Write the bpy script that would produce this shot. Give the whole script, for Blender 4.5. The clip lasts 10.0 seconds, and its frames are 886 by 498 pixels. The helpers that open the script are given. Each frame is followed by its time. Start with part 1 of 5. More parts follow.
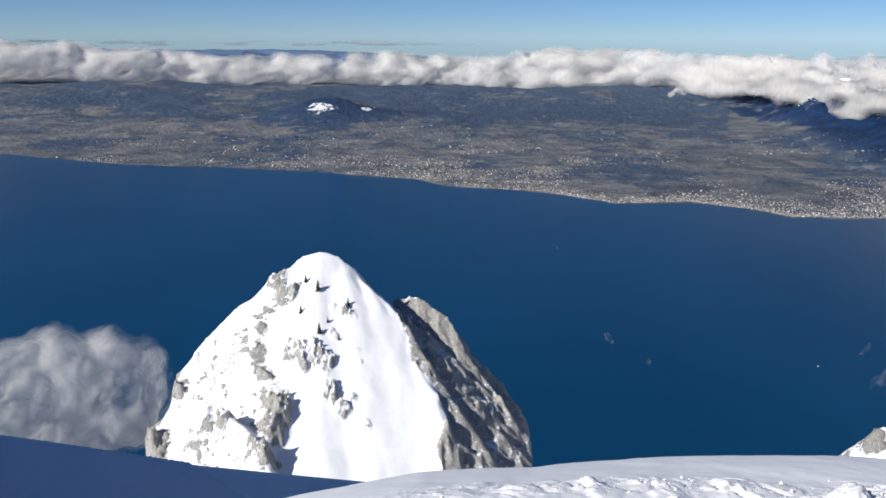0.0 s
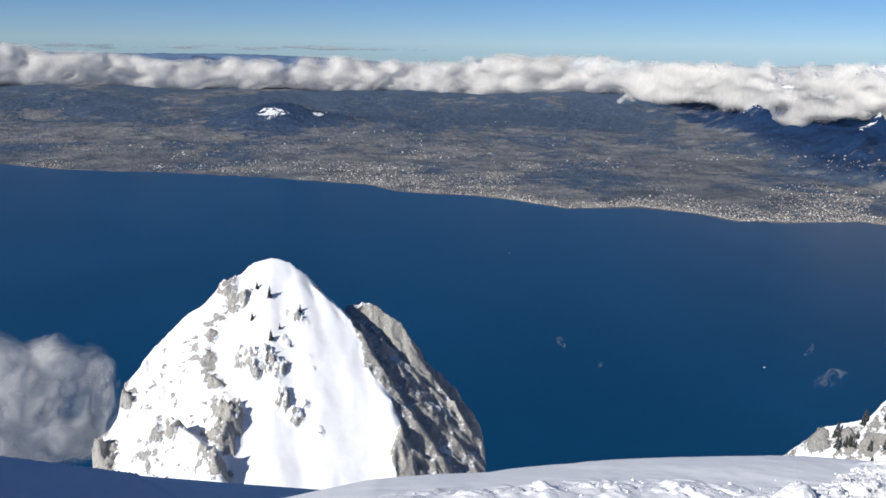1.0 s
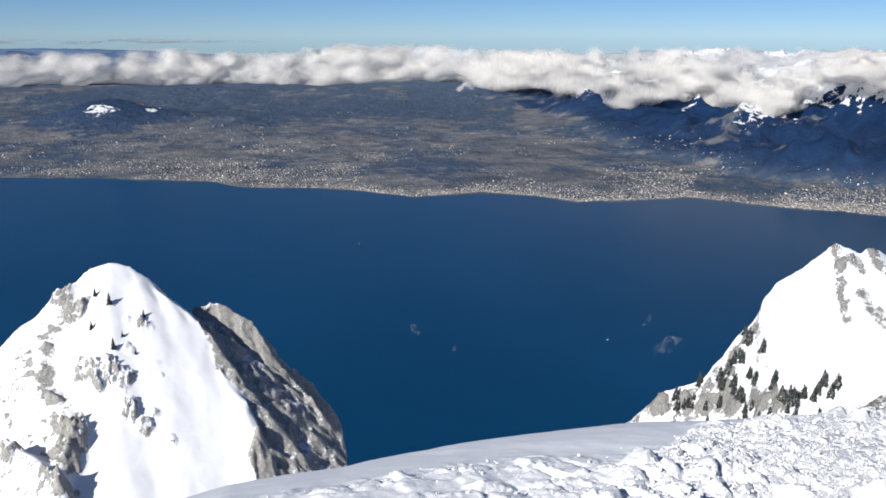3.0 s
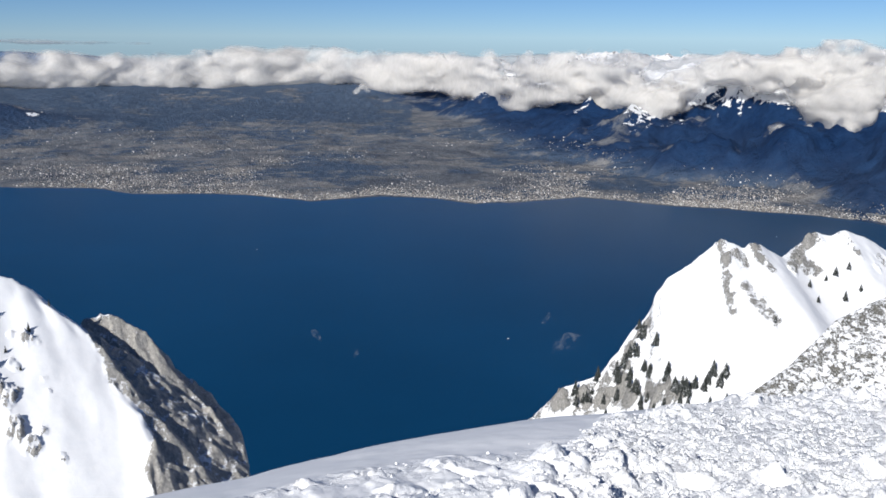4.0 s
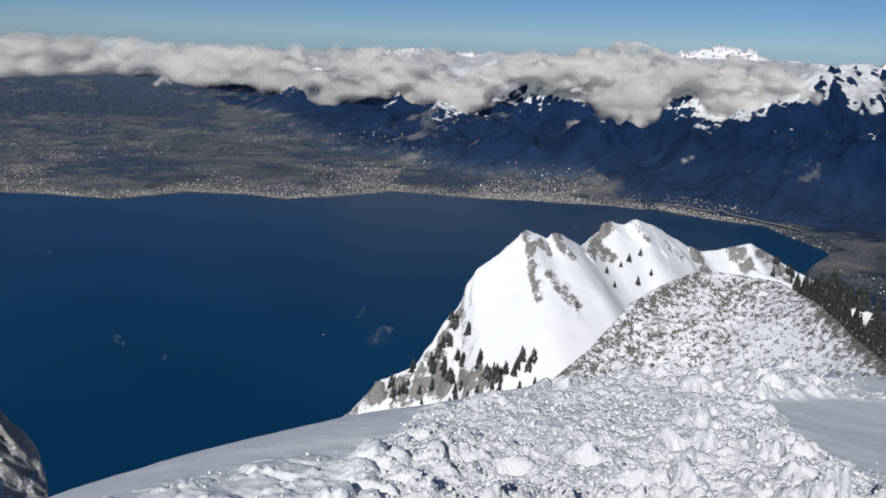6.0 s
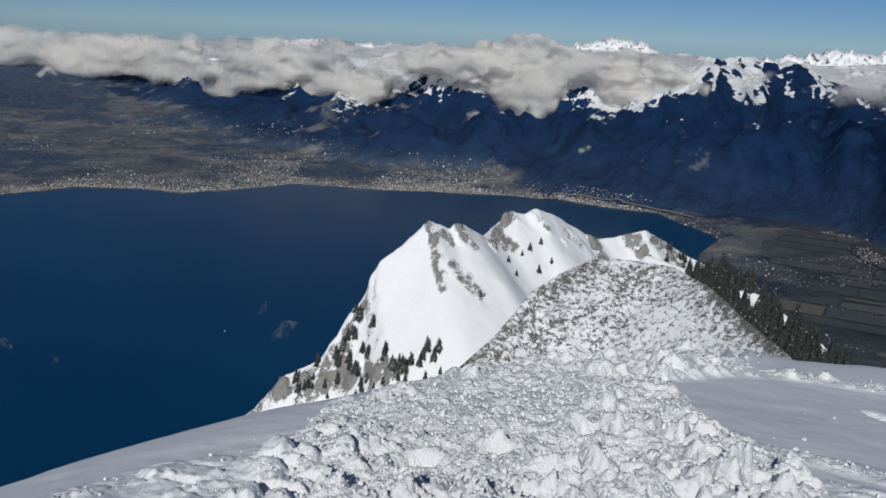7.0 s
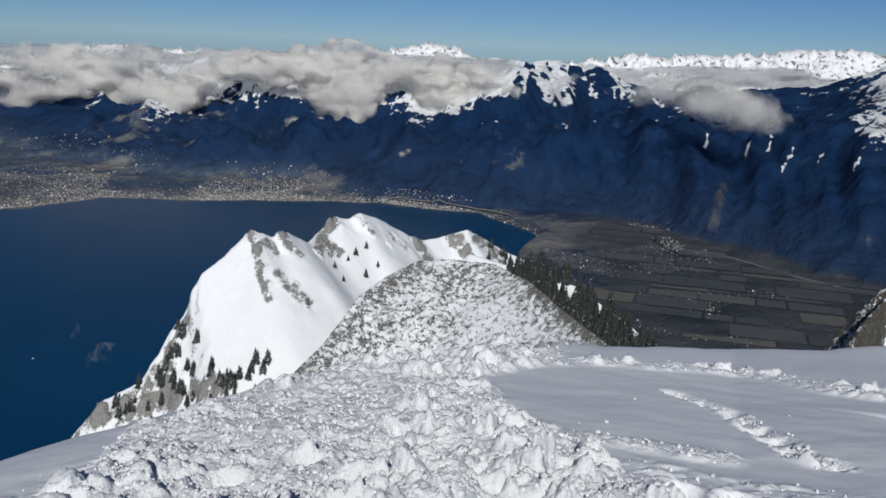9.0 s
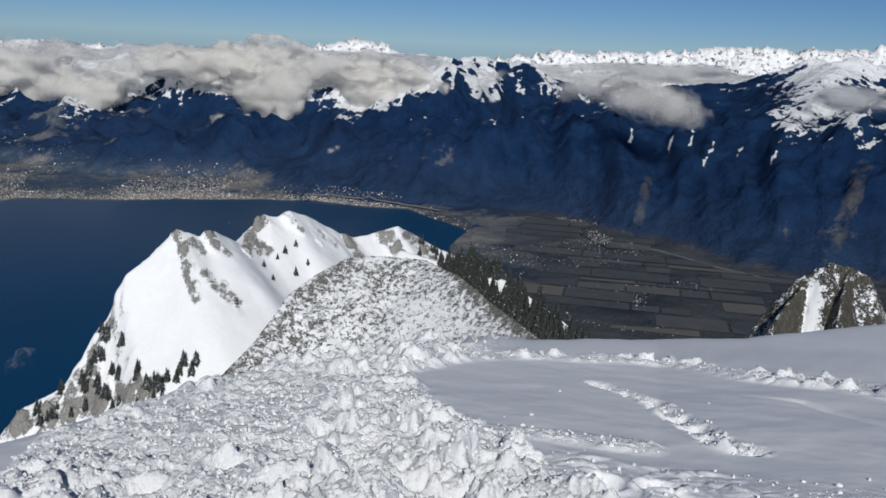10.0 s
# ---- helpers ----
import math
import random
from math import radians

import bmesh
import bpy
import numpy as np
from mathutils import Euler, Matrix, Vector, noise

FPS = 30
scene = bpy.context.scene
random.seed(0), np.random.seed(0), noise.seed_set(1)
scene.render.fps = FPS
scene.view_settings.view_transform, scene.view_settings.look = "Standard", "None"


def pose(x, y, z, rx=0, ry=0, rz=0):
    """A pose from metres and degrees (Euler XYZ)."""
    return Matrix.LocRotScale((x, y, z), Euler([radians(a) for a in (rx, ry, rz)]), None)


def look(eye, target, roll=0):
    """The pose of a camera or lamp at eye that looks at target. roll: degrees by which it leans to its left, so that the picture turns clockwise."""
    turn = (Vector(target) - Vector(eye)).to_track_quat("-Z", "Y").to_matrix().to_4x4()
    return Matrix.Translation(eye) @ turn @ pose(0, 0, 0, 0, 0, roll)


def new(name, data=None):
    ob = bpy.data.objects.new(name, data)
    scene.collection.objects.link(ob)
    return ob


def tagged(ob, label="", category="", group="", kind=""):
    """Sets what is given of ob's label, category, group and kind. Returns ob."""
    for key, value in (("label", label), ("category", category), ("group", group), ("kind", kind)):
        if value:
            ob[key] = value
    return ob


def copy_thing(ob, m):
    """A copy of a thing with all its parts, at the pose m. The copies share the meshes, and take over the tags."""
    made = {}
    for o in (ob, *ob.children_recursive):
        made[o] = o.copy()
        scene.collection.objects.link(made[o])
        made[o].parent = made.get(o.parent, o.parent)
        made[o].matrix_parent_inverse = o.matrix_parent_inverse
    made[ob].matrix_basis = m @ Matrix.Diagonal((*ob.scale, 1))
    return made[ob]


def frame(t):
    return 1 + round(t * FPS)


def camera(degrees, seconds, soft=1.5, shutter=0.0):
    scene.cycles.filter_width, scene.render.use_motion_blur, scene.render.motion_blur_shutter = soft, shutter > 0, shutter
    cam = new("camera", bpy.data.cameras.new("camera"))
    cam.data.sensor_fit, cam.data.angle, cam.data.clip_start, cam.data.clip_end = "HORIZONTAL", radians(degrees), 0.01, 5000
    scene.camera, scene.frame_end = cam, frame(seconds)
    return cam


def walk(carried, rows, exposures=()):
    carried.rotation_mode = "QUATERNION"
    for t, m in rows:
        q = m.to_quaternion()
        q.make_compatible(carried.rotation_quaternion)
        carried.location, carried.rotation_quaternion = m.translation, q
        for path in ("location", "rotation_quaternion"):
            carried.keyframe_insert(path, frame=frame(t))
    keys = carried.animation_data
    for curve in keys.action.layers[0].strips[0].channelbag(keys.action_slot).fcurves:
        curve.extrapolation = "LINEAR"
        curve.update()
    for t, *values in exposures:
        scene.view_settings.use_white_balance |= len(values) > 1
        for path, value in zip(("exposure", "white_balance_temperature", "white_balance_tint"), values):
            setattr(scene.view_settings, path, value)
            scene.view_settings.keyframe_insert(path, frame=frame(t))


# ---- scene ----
# ------------------------------------------------------------ camera
EYE = 1.65
cam = camera(54.0, 10.0, soft=1.6)
PATH = [
    (0, pose(0.004, 0.003, 1.650, 76.28, -0.29, 0.07)),
    (0.5, pose(0.001, -0.001, 1.655, 76.42, -0.71, -1.81)),
    (1, pose(0.012, 0.026, 1.645, 76.66, -0.74, -3.02)),
    (1.5, pose(0.016, 0.003, 1.661, 76.38, -0.20, -5.02)),
    (2, pose(0.053, 0.041, 1.645, 76.28, 0.28, -7.65)),
    (2.5, pose(0.065, 0.061, 1.642, 76.05, 0.17, -10.26)),
    (4, pose(0.062, 0.191, 1.574, 76.31, -0.37, -20.04)),
    (4.5, pose(0.064, 0.233, 1.559, 75.91, -0.68, -22.84)),
    (5, pose(0.066, 0.263, 1.543, 75.93, -1.16, -25.37)),
    (5.5, pose(0.083, 0.282, 1.540, 76.03, -1.49, -28.33)),
    (6, pose(0.113, 0.335, 1.521, 76.21, -1.85, -32.31)),
    (7.5, pose(0.198, 0.472, 1.451, 75.94, -2.38, -41.00)),
    (8, pose(0.247, 0.442, 1.449, 76.25, -2.36, -43.19)),
    (8.5, pose(0.314, 0.398, 1.446, 76.07, -2.30, -46.92)),
    (9, pose(0.371, 0.384, 1.441, 76.66, -2.20, -50.56)),
    (9.5, pose(0.409, 0.356, 1.434, 76.70, -2.46, -53.01)),
    (10, pose(0.452, 0.353, 1.431, 76.60, -2.39, -55.20)),
]
walk(cam, PATH, exposures=[(0, 0.2, 6350, 10), (2.7, 0.22, 6350, 10), (4.0, 0.12, 6300, 10), (4.5, 0.07, 6300, 10), (5.2, -0.03, 6200, 10), (6.2, -0.53, 6250, 9), (7.3, -0.66, 6230, 8), (10, -0.54, 6250, 8)])

# ------------------------------------------------------------ light
SUN_BEARING, SUN_HEIGHT = -127.0, 32.0
world = bpy.data.worlds.new("winter_sky")
scene.world = world
world.use_nodes = True
wt = world.node_tree
sky = wt.nodes.new("ShaderNodeTexSky")
sky.sky_type = "NISHITA"
sky.sun_disc = False
sky.sun_elevation = radians(SUN_HEIGHT)
sky.sun_rotation = radians(SUN_BEARING)
sky.altitude = 4500
sky.air_density, sky.dust_density, sky.ozone_density = 1.0, 0.05, 8.0
wt.nodes["Background"].inputs[1].default_value = 0.068
wt.links.new(sky.outputs[0], wt.nodes["Background"].inputs[0])
sun_data = bpy.data.lights.new("sun", "SUN")
sun_data.energy, sun_data.angle, sun_data.color = 5.0, radians(0.53), (1.0, 0.95, 0.87)
sun = new("sun", sun_data)
b, e = radians(SUN_BEARING), radians(SUN_HEIGHT)
sun_at = Vector((math.sin(b) * math.cos(e), math.cos(b) * math.cos(e), math.sin(e)))
sun.matrix_world = look(sun_at * 50, (0, 0, 0))

# ------------------------------------------------------------ tools
def lattice(ix, iy, iz, seed):
    h = (ix.astype(np.int64) * 374761393 + iy.astype(np.int64) * 668265263 + iz.astype(np.int64) * 2147483647 + seed * 144665) & 0xFFFFFFFF
    h = ((h ^ (h >> 13)) * 1274126177) & 0xFFFFFFFF
    h = ((h ^ (h >> 16)) * 2246822519) & 0xFFFFFFFF
    return ((h ^ (h >> 15)) & 0xFFFF) / 65535.0


def value_noise(x, y, z=None, seed=0):
    """Smooth noise from -1 to 1 on a unit lattice, in two or three dimensions."""
    x0, y0 = np.floor(x), np.floor(y)
    fx, fy = x - x0, y - y0
    fx, fy = fx ** 3 * (fx * (fx * 6 - 15) + 10), fy ** 3 * (fy * (fy * 6 - 15) + 10)
    if z is None:
        o = np.zeros_like(x0)
        lay = lambda dz: ((lattice(x0, y0, o, seed) * (1 - fx) + lattice(x0 + 1, y0, o, seed) * fx) * (1 - fy)
                          + (lattice(x0, y0 + 1, o, seed) * (1 - fx) + lattice(x0 + 1, y0 + 1, o, seed) * fx) * fy)
        return lay(0) * 2 - 1
    z0 = np.floor(z)
    fz = z - z0
    fz = fz * fz * (3 - 2 * fz)
    lay = lambda q: ((lattice(x0, y0, q, seed) * (1 - fx) + lattice(x0 + 1, y0, q, seed) * fx) * (1 - fy)
                     + (lattice(x0, y0 + 1, q, seed) * (1 - fx) + lattice(x0 + 1, y0 + 1, q, seed) * fx) * fy)
    return (lay(z0) * (1 - fz) + lay(z0 + 1) * fz) * 2 - 1


def fbm(x, y, z=None, octaves=5, seed=0, gain=0.5, ridged=False):
    total, amp, norm = 0.0, 1.0, 0.0
    c, s = 0.8, 0.6
    for k in range(octaves):
        n = value_noise(x, y, z, seed + 17 * k)
        total = total + amp * ((1 - 2 * np.abs(n)) if ridged else n)
        norm += amp
        amp *= gain
        x, y = (x * c - y * s) * 2.03 + 5.2, (x * s + y * c) * 2.03 + 1.3
        if z is not None:
            z = z * 2.03 + 3.1
    return total / norm


def slabs(x, y, seed=0, share=0.75):
    """Broken pieces, one to a unit cell, each a tilted plane with a size of its own and a cleft round it: their height, about 0 to 1."""
    x0, y0 = np.floor(x), np.floor(y)
    o = np.zeros_like(x0)
    first, second, height = np.full(x.shape, 9.0), np.full(x.shape, 9.0), np.zeros(x.shape)
    for i in (-1, 0, 1):
        for j in (-1, 0, 1):
            cx, cy = x0 + i, y0 + j
            dx, dy = x - cx - 0.1 - 0.8 * lattice(cx, cy, o, seed), y - cy - 0.1 - 0.8 * lattice(cx, cy, o, seed + 1)
            d = np.hypot(dx, dy)
            size = lattice(cx, cy, o, seed + 2)
            h = (0.3 + 0.7 * size) * (lattice(cx, cy, o, seed + 5) < share) + 1.3 * (lattice(cx, cy, o, seed + 3) - 0.5) * dx + 1.3 * (lattice(cx, cy, o, seed + 4) - 0.5) * dy
            near = d < first
            second = np.where(near, first, np.minimum(second, d))
            height = np.where(near, h, height)
            first = np.where(near, d, first)
    return np.clip(height, 0, 2) * smooth(0.0, 0.32, second - first)


def smooth(a, b, x):
    t = np.clip((x - a) / (b - a), 0, 1)
    return t * t * (3 - 2 * t)


def at(az, el, d):
    """The place seen from the summit at that bearing and elevation (degrees), d metres off on the plan."""
    a = radians(az)
    return (math.sin(a) * d, math.cos(a) * d, EYE + math.tan(radians(el)) * d)


def mesh_of(name, verts, faces, material, parent=None, soft=True, attrs=None):
    """A mesh object from arrays; faces is an (n, 3) or (n, 4) array."""
    me = bpy.data.meshes.new(name)
    verts, faces = np.asarray(verts, np.float32), np.asarray(faces, np.int32)
    k = faces.shape[1]
    me.vertices.add(len(verts))
    me.vertices.foreach_set("co", verts.ravel())
    me.loops.add(faces.size)
    me.loops.foreach_set("vertex_index", faces.ravel())
    me.polygons.add(len(faces))
    me.polygons.foreach_set("loop_start", np.arange(len(faces), dtype=np.int32) * k)
    me.polygons.foreach_set("use_smooth", np.full(len(faces), soft))
    me.update(calc_edges=True)
    for key, values in (attrs or {}).items():
        layer = me.attributes.new(key, "FLOAT", "POINT")
        layer.data.foreach_set("value", np.asarray(values, np.float32).ravel())
    me.materials.append(material)
    ob = new(name, me)
    ob.parent = parent
    return ob


def grid_faces(n, m):
    """Quads over an n x m grid of points stored row by row, seen from above."""
    i = np.arange(n * m).reshape(n, m)
    return np.stack([i[:-1, :-1], i[1:, :-1], i[1:, 1:], i[:-1, 1:]], -1).reshape(-1, 4)


def surface_net(den):
    """Points (in cell units) and quads of the surface where a field passes through nought."""
    inside = den > 0
    nx, ny, nz = den.shape
    total = np.zeros((nx - 1, ny - 1, nz - 1, 3), np.float32)
    count = np.zeros((nx - 1, ny - 1, nz - 1), np.float32)
    sl = lambda o, n: slice(o, o + n - 1)
    for axis in range(3):
        others = [q for q in range(3) if q != axis]
        for o1 in (0, 1):
            for o2 in (0, 1):
                off = [0, 0, 0]
                off[others[0]], off[others[1]] = o1, o2
                a = den[sl(off[0], nx), sl(off[1], ny), sl(off[2], nz)]
                off2 = list(off)
                off2[axis] = 1
                bb = den[sl(off2[0], nx), sl(off2[1], ny), sl(off2[2], nz)]
                cross = (a > 0) != (bb > 0)
                t = np.where(cross, a / np.where(cross, a - bb, 1), 0)
                total[..., axis] += t
                for q in others:
                    total[..., q] += np.where(cross, off[q], 0)
                count += cross
    used = count > 0
    number = np.full(used.shape, -1, np.int64)
    number[used] = np.arange(used.sum())
    idx = np.argwhere(used)
    pts = idx + total[used] / count[used][:, None]
    quads = []
    for axis in range(3):
        lo = [slice(1, -1)] * 3
        hi = [slice(1, -1)] * 3
        lo[axis], hi[axis] = slice(0, -1), slice(1, None)
        a, bb = inside[tuple(lo)], inside[tuple(hi)]
        p, q = [(1, 2), (2, 0), (0, 1)][axis]
        for flip in (False, True):
            e = np.argwhere((a & ~bb) if not flip else (~a & bb))
            e[:, p] += 1
            e[:, q] += 1
            c = []
            for dp, dq in ((-1, -1), (0, -1), (0, 0), (-1, 0)):
                f = e.copy()
                f[:, p] += dp
                f[:, q] += dq
                c.append(number[f[:, 0], f[:, 1], f[:, 2]])
            if flip:
                c.reverse()
            quads.append(np.stack(c, -1))
    return pts, np.concatenate(quads)


def ridge_height(X, Y, lines, turn=(-0.35, 0.35)):
    """Height of ground that falls away from ridge lines. Each line: its points (x, y, z), and the fall per metre to its left and right side."""
    best = np.full(X.shape, -1e9)
    for pts, left, right in lines:
        for (x0, y0, z0), (x1, y1, z1) in zip(pts[:-1], pts[1:]):
            dx, dy = x1 - x0, y1 - y0
            t = np.clip(((X - x0) * dx + (Y - y0) * dy) / (dx * dx + dy * dy), 0, 1)
            px, py = X - x0 - t * dx, Y - y0 - t * dy
            side = dx * py - dy * px
            r = np.hypot(px, py)
            w = smooth(turn[0], turn[1], side / (np.hypot(dx, dy) * (r + 1e-6)))
            h = z0 + t * (z1 - z0) - r * (right + (left - right) * w)
            best = np.maximum(best, h)
    return best


def slope_of(Z, step):
    gx, gy = np.gradient(Z, step)
    return np.hypot(gx, gy)


def near_path(az, el, pts, wide):
    """1 on a line drawn over a mountain face, falling to 0 at its edge."""
    best = np.full(az.shape, 9.0)
    for (a0, e0), (a1, e1) in zip(pts[:-1], pts[1:]):
        da, de = a1 - a0, e1 - e0
        t = np.clip(((az - a0) * da + (el - e0) * de) / (da * da + de * de), 0, 1)
        best = np.minimum(best, np.hypot(az - a0 - t * da, el - e0 - t * de))
    return smooth(wide, 0.25 * wide, best)


# ------------------------------------------------------------ materials
def nodes_of(name):
    m = bpy.data.materials.new(name)
    m.use_nodes = True
    return m, m.node_tree, m.node_tree.nodes["Principled BSDF"]


def link(t, a, b):
    t.links.new(a, b)


def noise_node(t, scale, detail=6, rough=0.6, coord=None):
    n = t.nodes.new("ShaderNodeTexNoise")
    n.inputs["Scale"].default_value, n.inputs["Detail"].default_value, n.inputs["Roughness"].default_value = scale, detail, rough
    if coord is None:
        coord = t.nodes.new("ShaderNodeNewGeometry").outputs["Position"]
    link(t, coord, n.inputs["Vector"])
    return n.outputs["Fac"]


def ramp(t, fac, *stops):
    r = t.nodes.new("ShaderNodeValToRGB")
    els = r.color_ramp.elements
    while len(els) < len(stops):
        els.new(0.5)
    for q, (p, c) in zip(els, stops):
        q.position = p
        q.color = (*c, 1) if len(c) == 3 else c
    link(t, fac, r.inputs[0])
    return r.outputs[0]


def mixed(t, fac, a, b, kind="MIX"):
    m = t.nodes.new("ShaderNodeMix")
    m.data_type, m.blend_type = "RGBA", kind
    for socket, v in ((m.inputs[0], fac), (m.inputs[6], a), (m.inputs[7], b)):
        if isinstance(v, (float, int)):
            socket.default_value = v
        elif isinstance(v, tuple):
            socket.default_value = (*v, 1)
        else:
            link(t, v, socket)
    return m.outputs[2]


def math_node(t, op, a, b=0.0):
    m = t.nodes.new("ShaderNodeMath")
    m.operation = op
    for socket, v in zip(m.inputs, (a, b)):
        if isinstance(v, (float, int)):
            socket.default_value = v
        else:
            link(t, v, socket)
    return m.outputs[0]


def bumped(t, p, height, strength, distance):
    bn = t.nodes.new("ShaderNodeBump")
    bn.inputs["Strength"].default_value, bn.inputs["Distance"].default_value = strength, distance
    link(t, height, bn.inputs["Height"])
    link(t, bn.outputs[0], p.inputs["Normal"])


def attribute(t, key):
    n = t.nodes.new("ShaderNodeAttribute")
    n.attribute_name = key
    return n.outputs["Fac"]


def plain(name, colour, rough=0.8, var=0.25, scale=3.0, bump=0.0, metal=0.0):
    m, t, p = nodes_of(name)
    n = noise_node(t, scale)
    lo = tuple(c * (1 - var) for c in colour)
    hi = tuple(min(1, c * (1 + var)) for c in colour)
    link(t, ramp(t, n, (0.3, lo), (0.7, hi)), p.inputs["Base Color"])
    p.inputs["Roughness"].default_value, p.inputs["Metallic"].default_value = rough, metal
    if bump:
        bumped(t, p, noise_node(t, scale * 6), 0.6, bump)
    return m


def snow_material(name, grain, relief, colour=(0.86, 0.88, 0.91)):
    m, t, p = nodes_of(name)
    n = noise_node(t, grain, 8, 0.65)
    link(t, ramp(t, n, (0.25, tuple(c * 0.95 for c in colour)), (0.75, colour)), p.inputs["Base Color"])
    p.inputs["Roughness"].default_value = 0.75
    p.inputs["Specular IOR Level"].default_value = 0.25
    bumped(t, p, noise_node(t, grain * 2.5, 8, 0.7), 0.5, relief)
    return m


def peak_material(name, size, rock_lo=(0.24, 0.235, 0.22), rock_hi=(0.64, 0.62, 0.58), edge=0.04):
    """Snow that lies on rock; the mesh's "rock" says how bare the place is."""
    m, t, p = nodes_of(name)
    bare = attribute(t, "rock")
    fine = noise_node(t, 1.1 / size, 9, 0.68)
    fine2 = noise_node(t, 4.0 / size, 8, 0.7)
    f = math_node(t, "ADD", bare, math_node(t, "MULTIPLY", math_node(t, "SUBTRACT", fine, 0.5), 1.25))
    f = math_node(t, "ADD", f, math_node(t, "MULTIPLY", math_node(t, "SUBTRACT", fine2, 0.5), 1.1))
    fac = ramp(t, f, (0.5 - edge, (0, 0, 0)), (0.5 + edge, (1, 1, 1)))
    geo = t.nodes.new("ShaderNodeNewGeometry")
    tall = t.nodes.new("ShaderNodeVectorMath")
    tall.operation = "MULTIPLY"
    tall.inputs[1].default_value = (1.0, 1.0, 0.35)
    link(t, geo.outputs["Position"], tall.inputs[0])
    rock = ramp(t, noise_node(t, 2.2 / size, 10, 0.75, tall.outputs[0]), (0.32, rock_lo), (0.5, tuple((a + b) / 2 for a, b in zip(rock_lo, rock_hi))), (0.66, rock_hi))
    snow = ramp(t, noise_node(t, 0.6 / size, 6), (0.3, (0.84, 0.86, 0.89)), (0.7, (0.89, 0.90, 0.92)))
    link(t, mixed(t, fac, snow, rock), p.inputs["Base Color"])
    p.inputs["Roughness"].default_value = 0.8
    p.inputs["Specular IOR Level"].default_value = 0.2
    hgt = math_node(t, "MULTIPLY", noise_node(t, 2.4 / size, 10, 0.75, tall.outputs[0]), fac)
    bumped(t, p, math_node(t, "ADD", hgt, math_node(t, "MULTIPLY", noise_node(t, 2.0 / size, 6), 0.05)), 1.0, 0.55 * size)
    return m


def near_snow_material():
    """Packed snow, and where the mesh says "broken", crumbled snow."""
    m, t, p = nodes_of("near_snow")
    crumb = attribute(t, "broken")
    n = noise_node(t, 1.6, 9, 0.65)
    link(t, ramp(t, n, (0.25, (0.82, 0.84, 0.87)), (0.75, (0.88, 0.89, 0.92))), p.inputs["Base Color"])
    p.inputs["Roughness"].default_value = 0.7
    p.inputs["Specular IOR Level"].default_value = 0.3
    v = t.nodes.new("ShaderNodeTexVoronoi")
    v.inputs["Scale"].default_value = 20.0
    warp = t.nodes.new("ShaderNodeTexNoise")
    warp.inputs["Scale"].default_value, warp.inputs["Detail"].default_value = 9.0, 5
    geo = t.nodes.new("ShaderNodeNewGeometry")
    link(t, geo.outputs["Position"], warp.inputs["Vector"])
    shift = t.nodes.new("ShaderNodeVectorMath")
    shift.operation = "MULTIPLY_ADD"
    link(t, warp.outputs["Color"], shift.inputs[0])
    shift.inputs[1].default_value = (0.16, 0.16, 0.16)
    link(t, geo.outputs["Position"], shift.inputs[2])
    link(t, shift.outputs[0], v.inputs["Vector"])
    rough = math_node(t, "ADD", math_node(t, "MULTIPLY", v.outputs["Distance"], -0.55), math_node(t, "MULTIPLY", noise_node(t, 22.0, 9, 0.75), 0.9))
    h = math_node(t, "ADD", math_node(t, "MULTIPLY", rough, math_node(t, "ADD", crumb, 0.03)), math_node(t, "MULTIPLY", noise_node(t, 5.0, 8, 0.7), 0.06))
    bumped(t, p, h, 1.0, 0.02)
    return m


SNOW = near_snow_material()
PEAK = peak_material("snowy_limestone", 1.6, (0.26, 0.25, 0.235), (0.64, 0.62, 0.58))
RIDGE = peak_material("ridge_limestone", 1.15, (0.11, 0.11, 0.105), (0.46, 0.45, 0.43))
CHUNK = snow_material("loose_snow", 20.0, 0.004, (0.78, 0.79, 0.81))


def water_material():
    m, t, p = nodes_of("lake_water")
    n = noise_node(t, 0.004, 5)
    link(t, ramp(t, n, (0.35, (0.002, 0.038, 0.100)), (0.65, (0.003, 0.045, 0.117))), p.inputs["Base Color"])
    p.inputs["Roughness"].default_value = 0.3
    p.inputs["IOR"].default_value = 1.2
    bumped(t, p, noise_node(t, 0.6, 4), 0.15, 0.4)
    return m


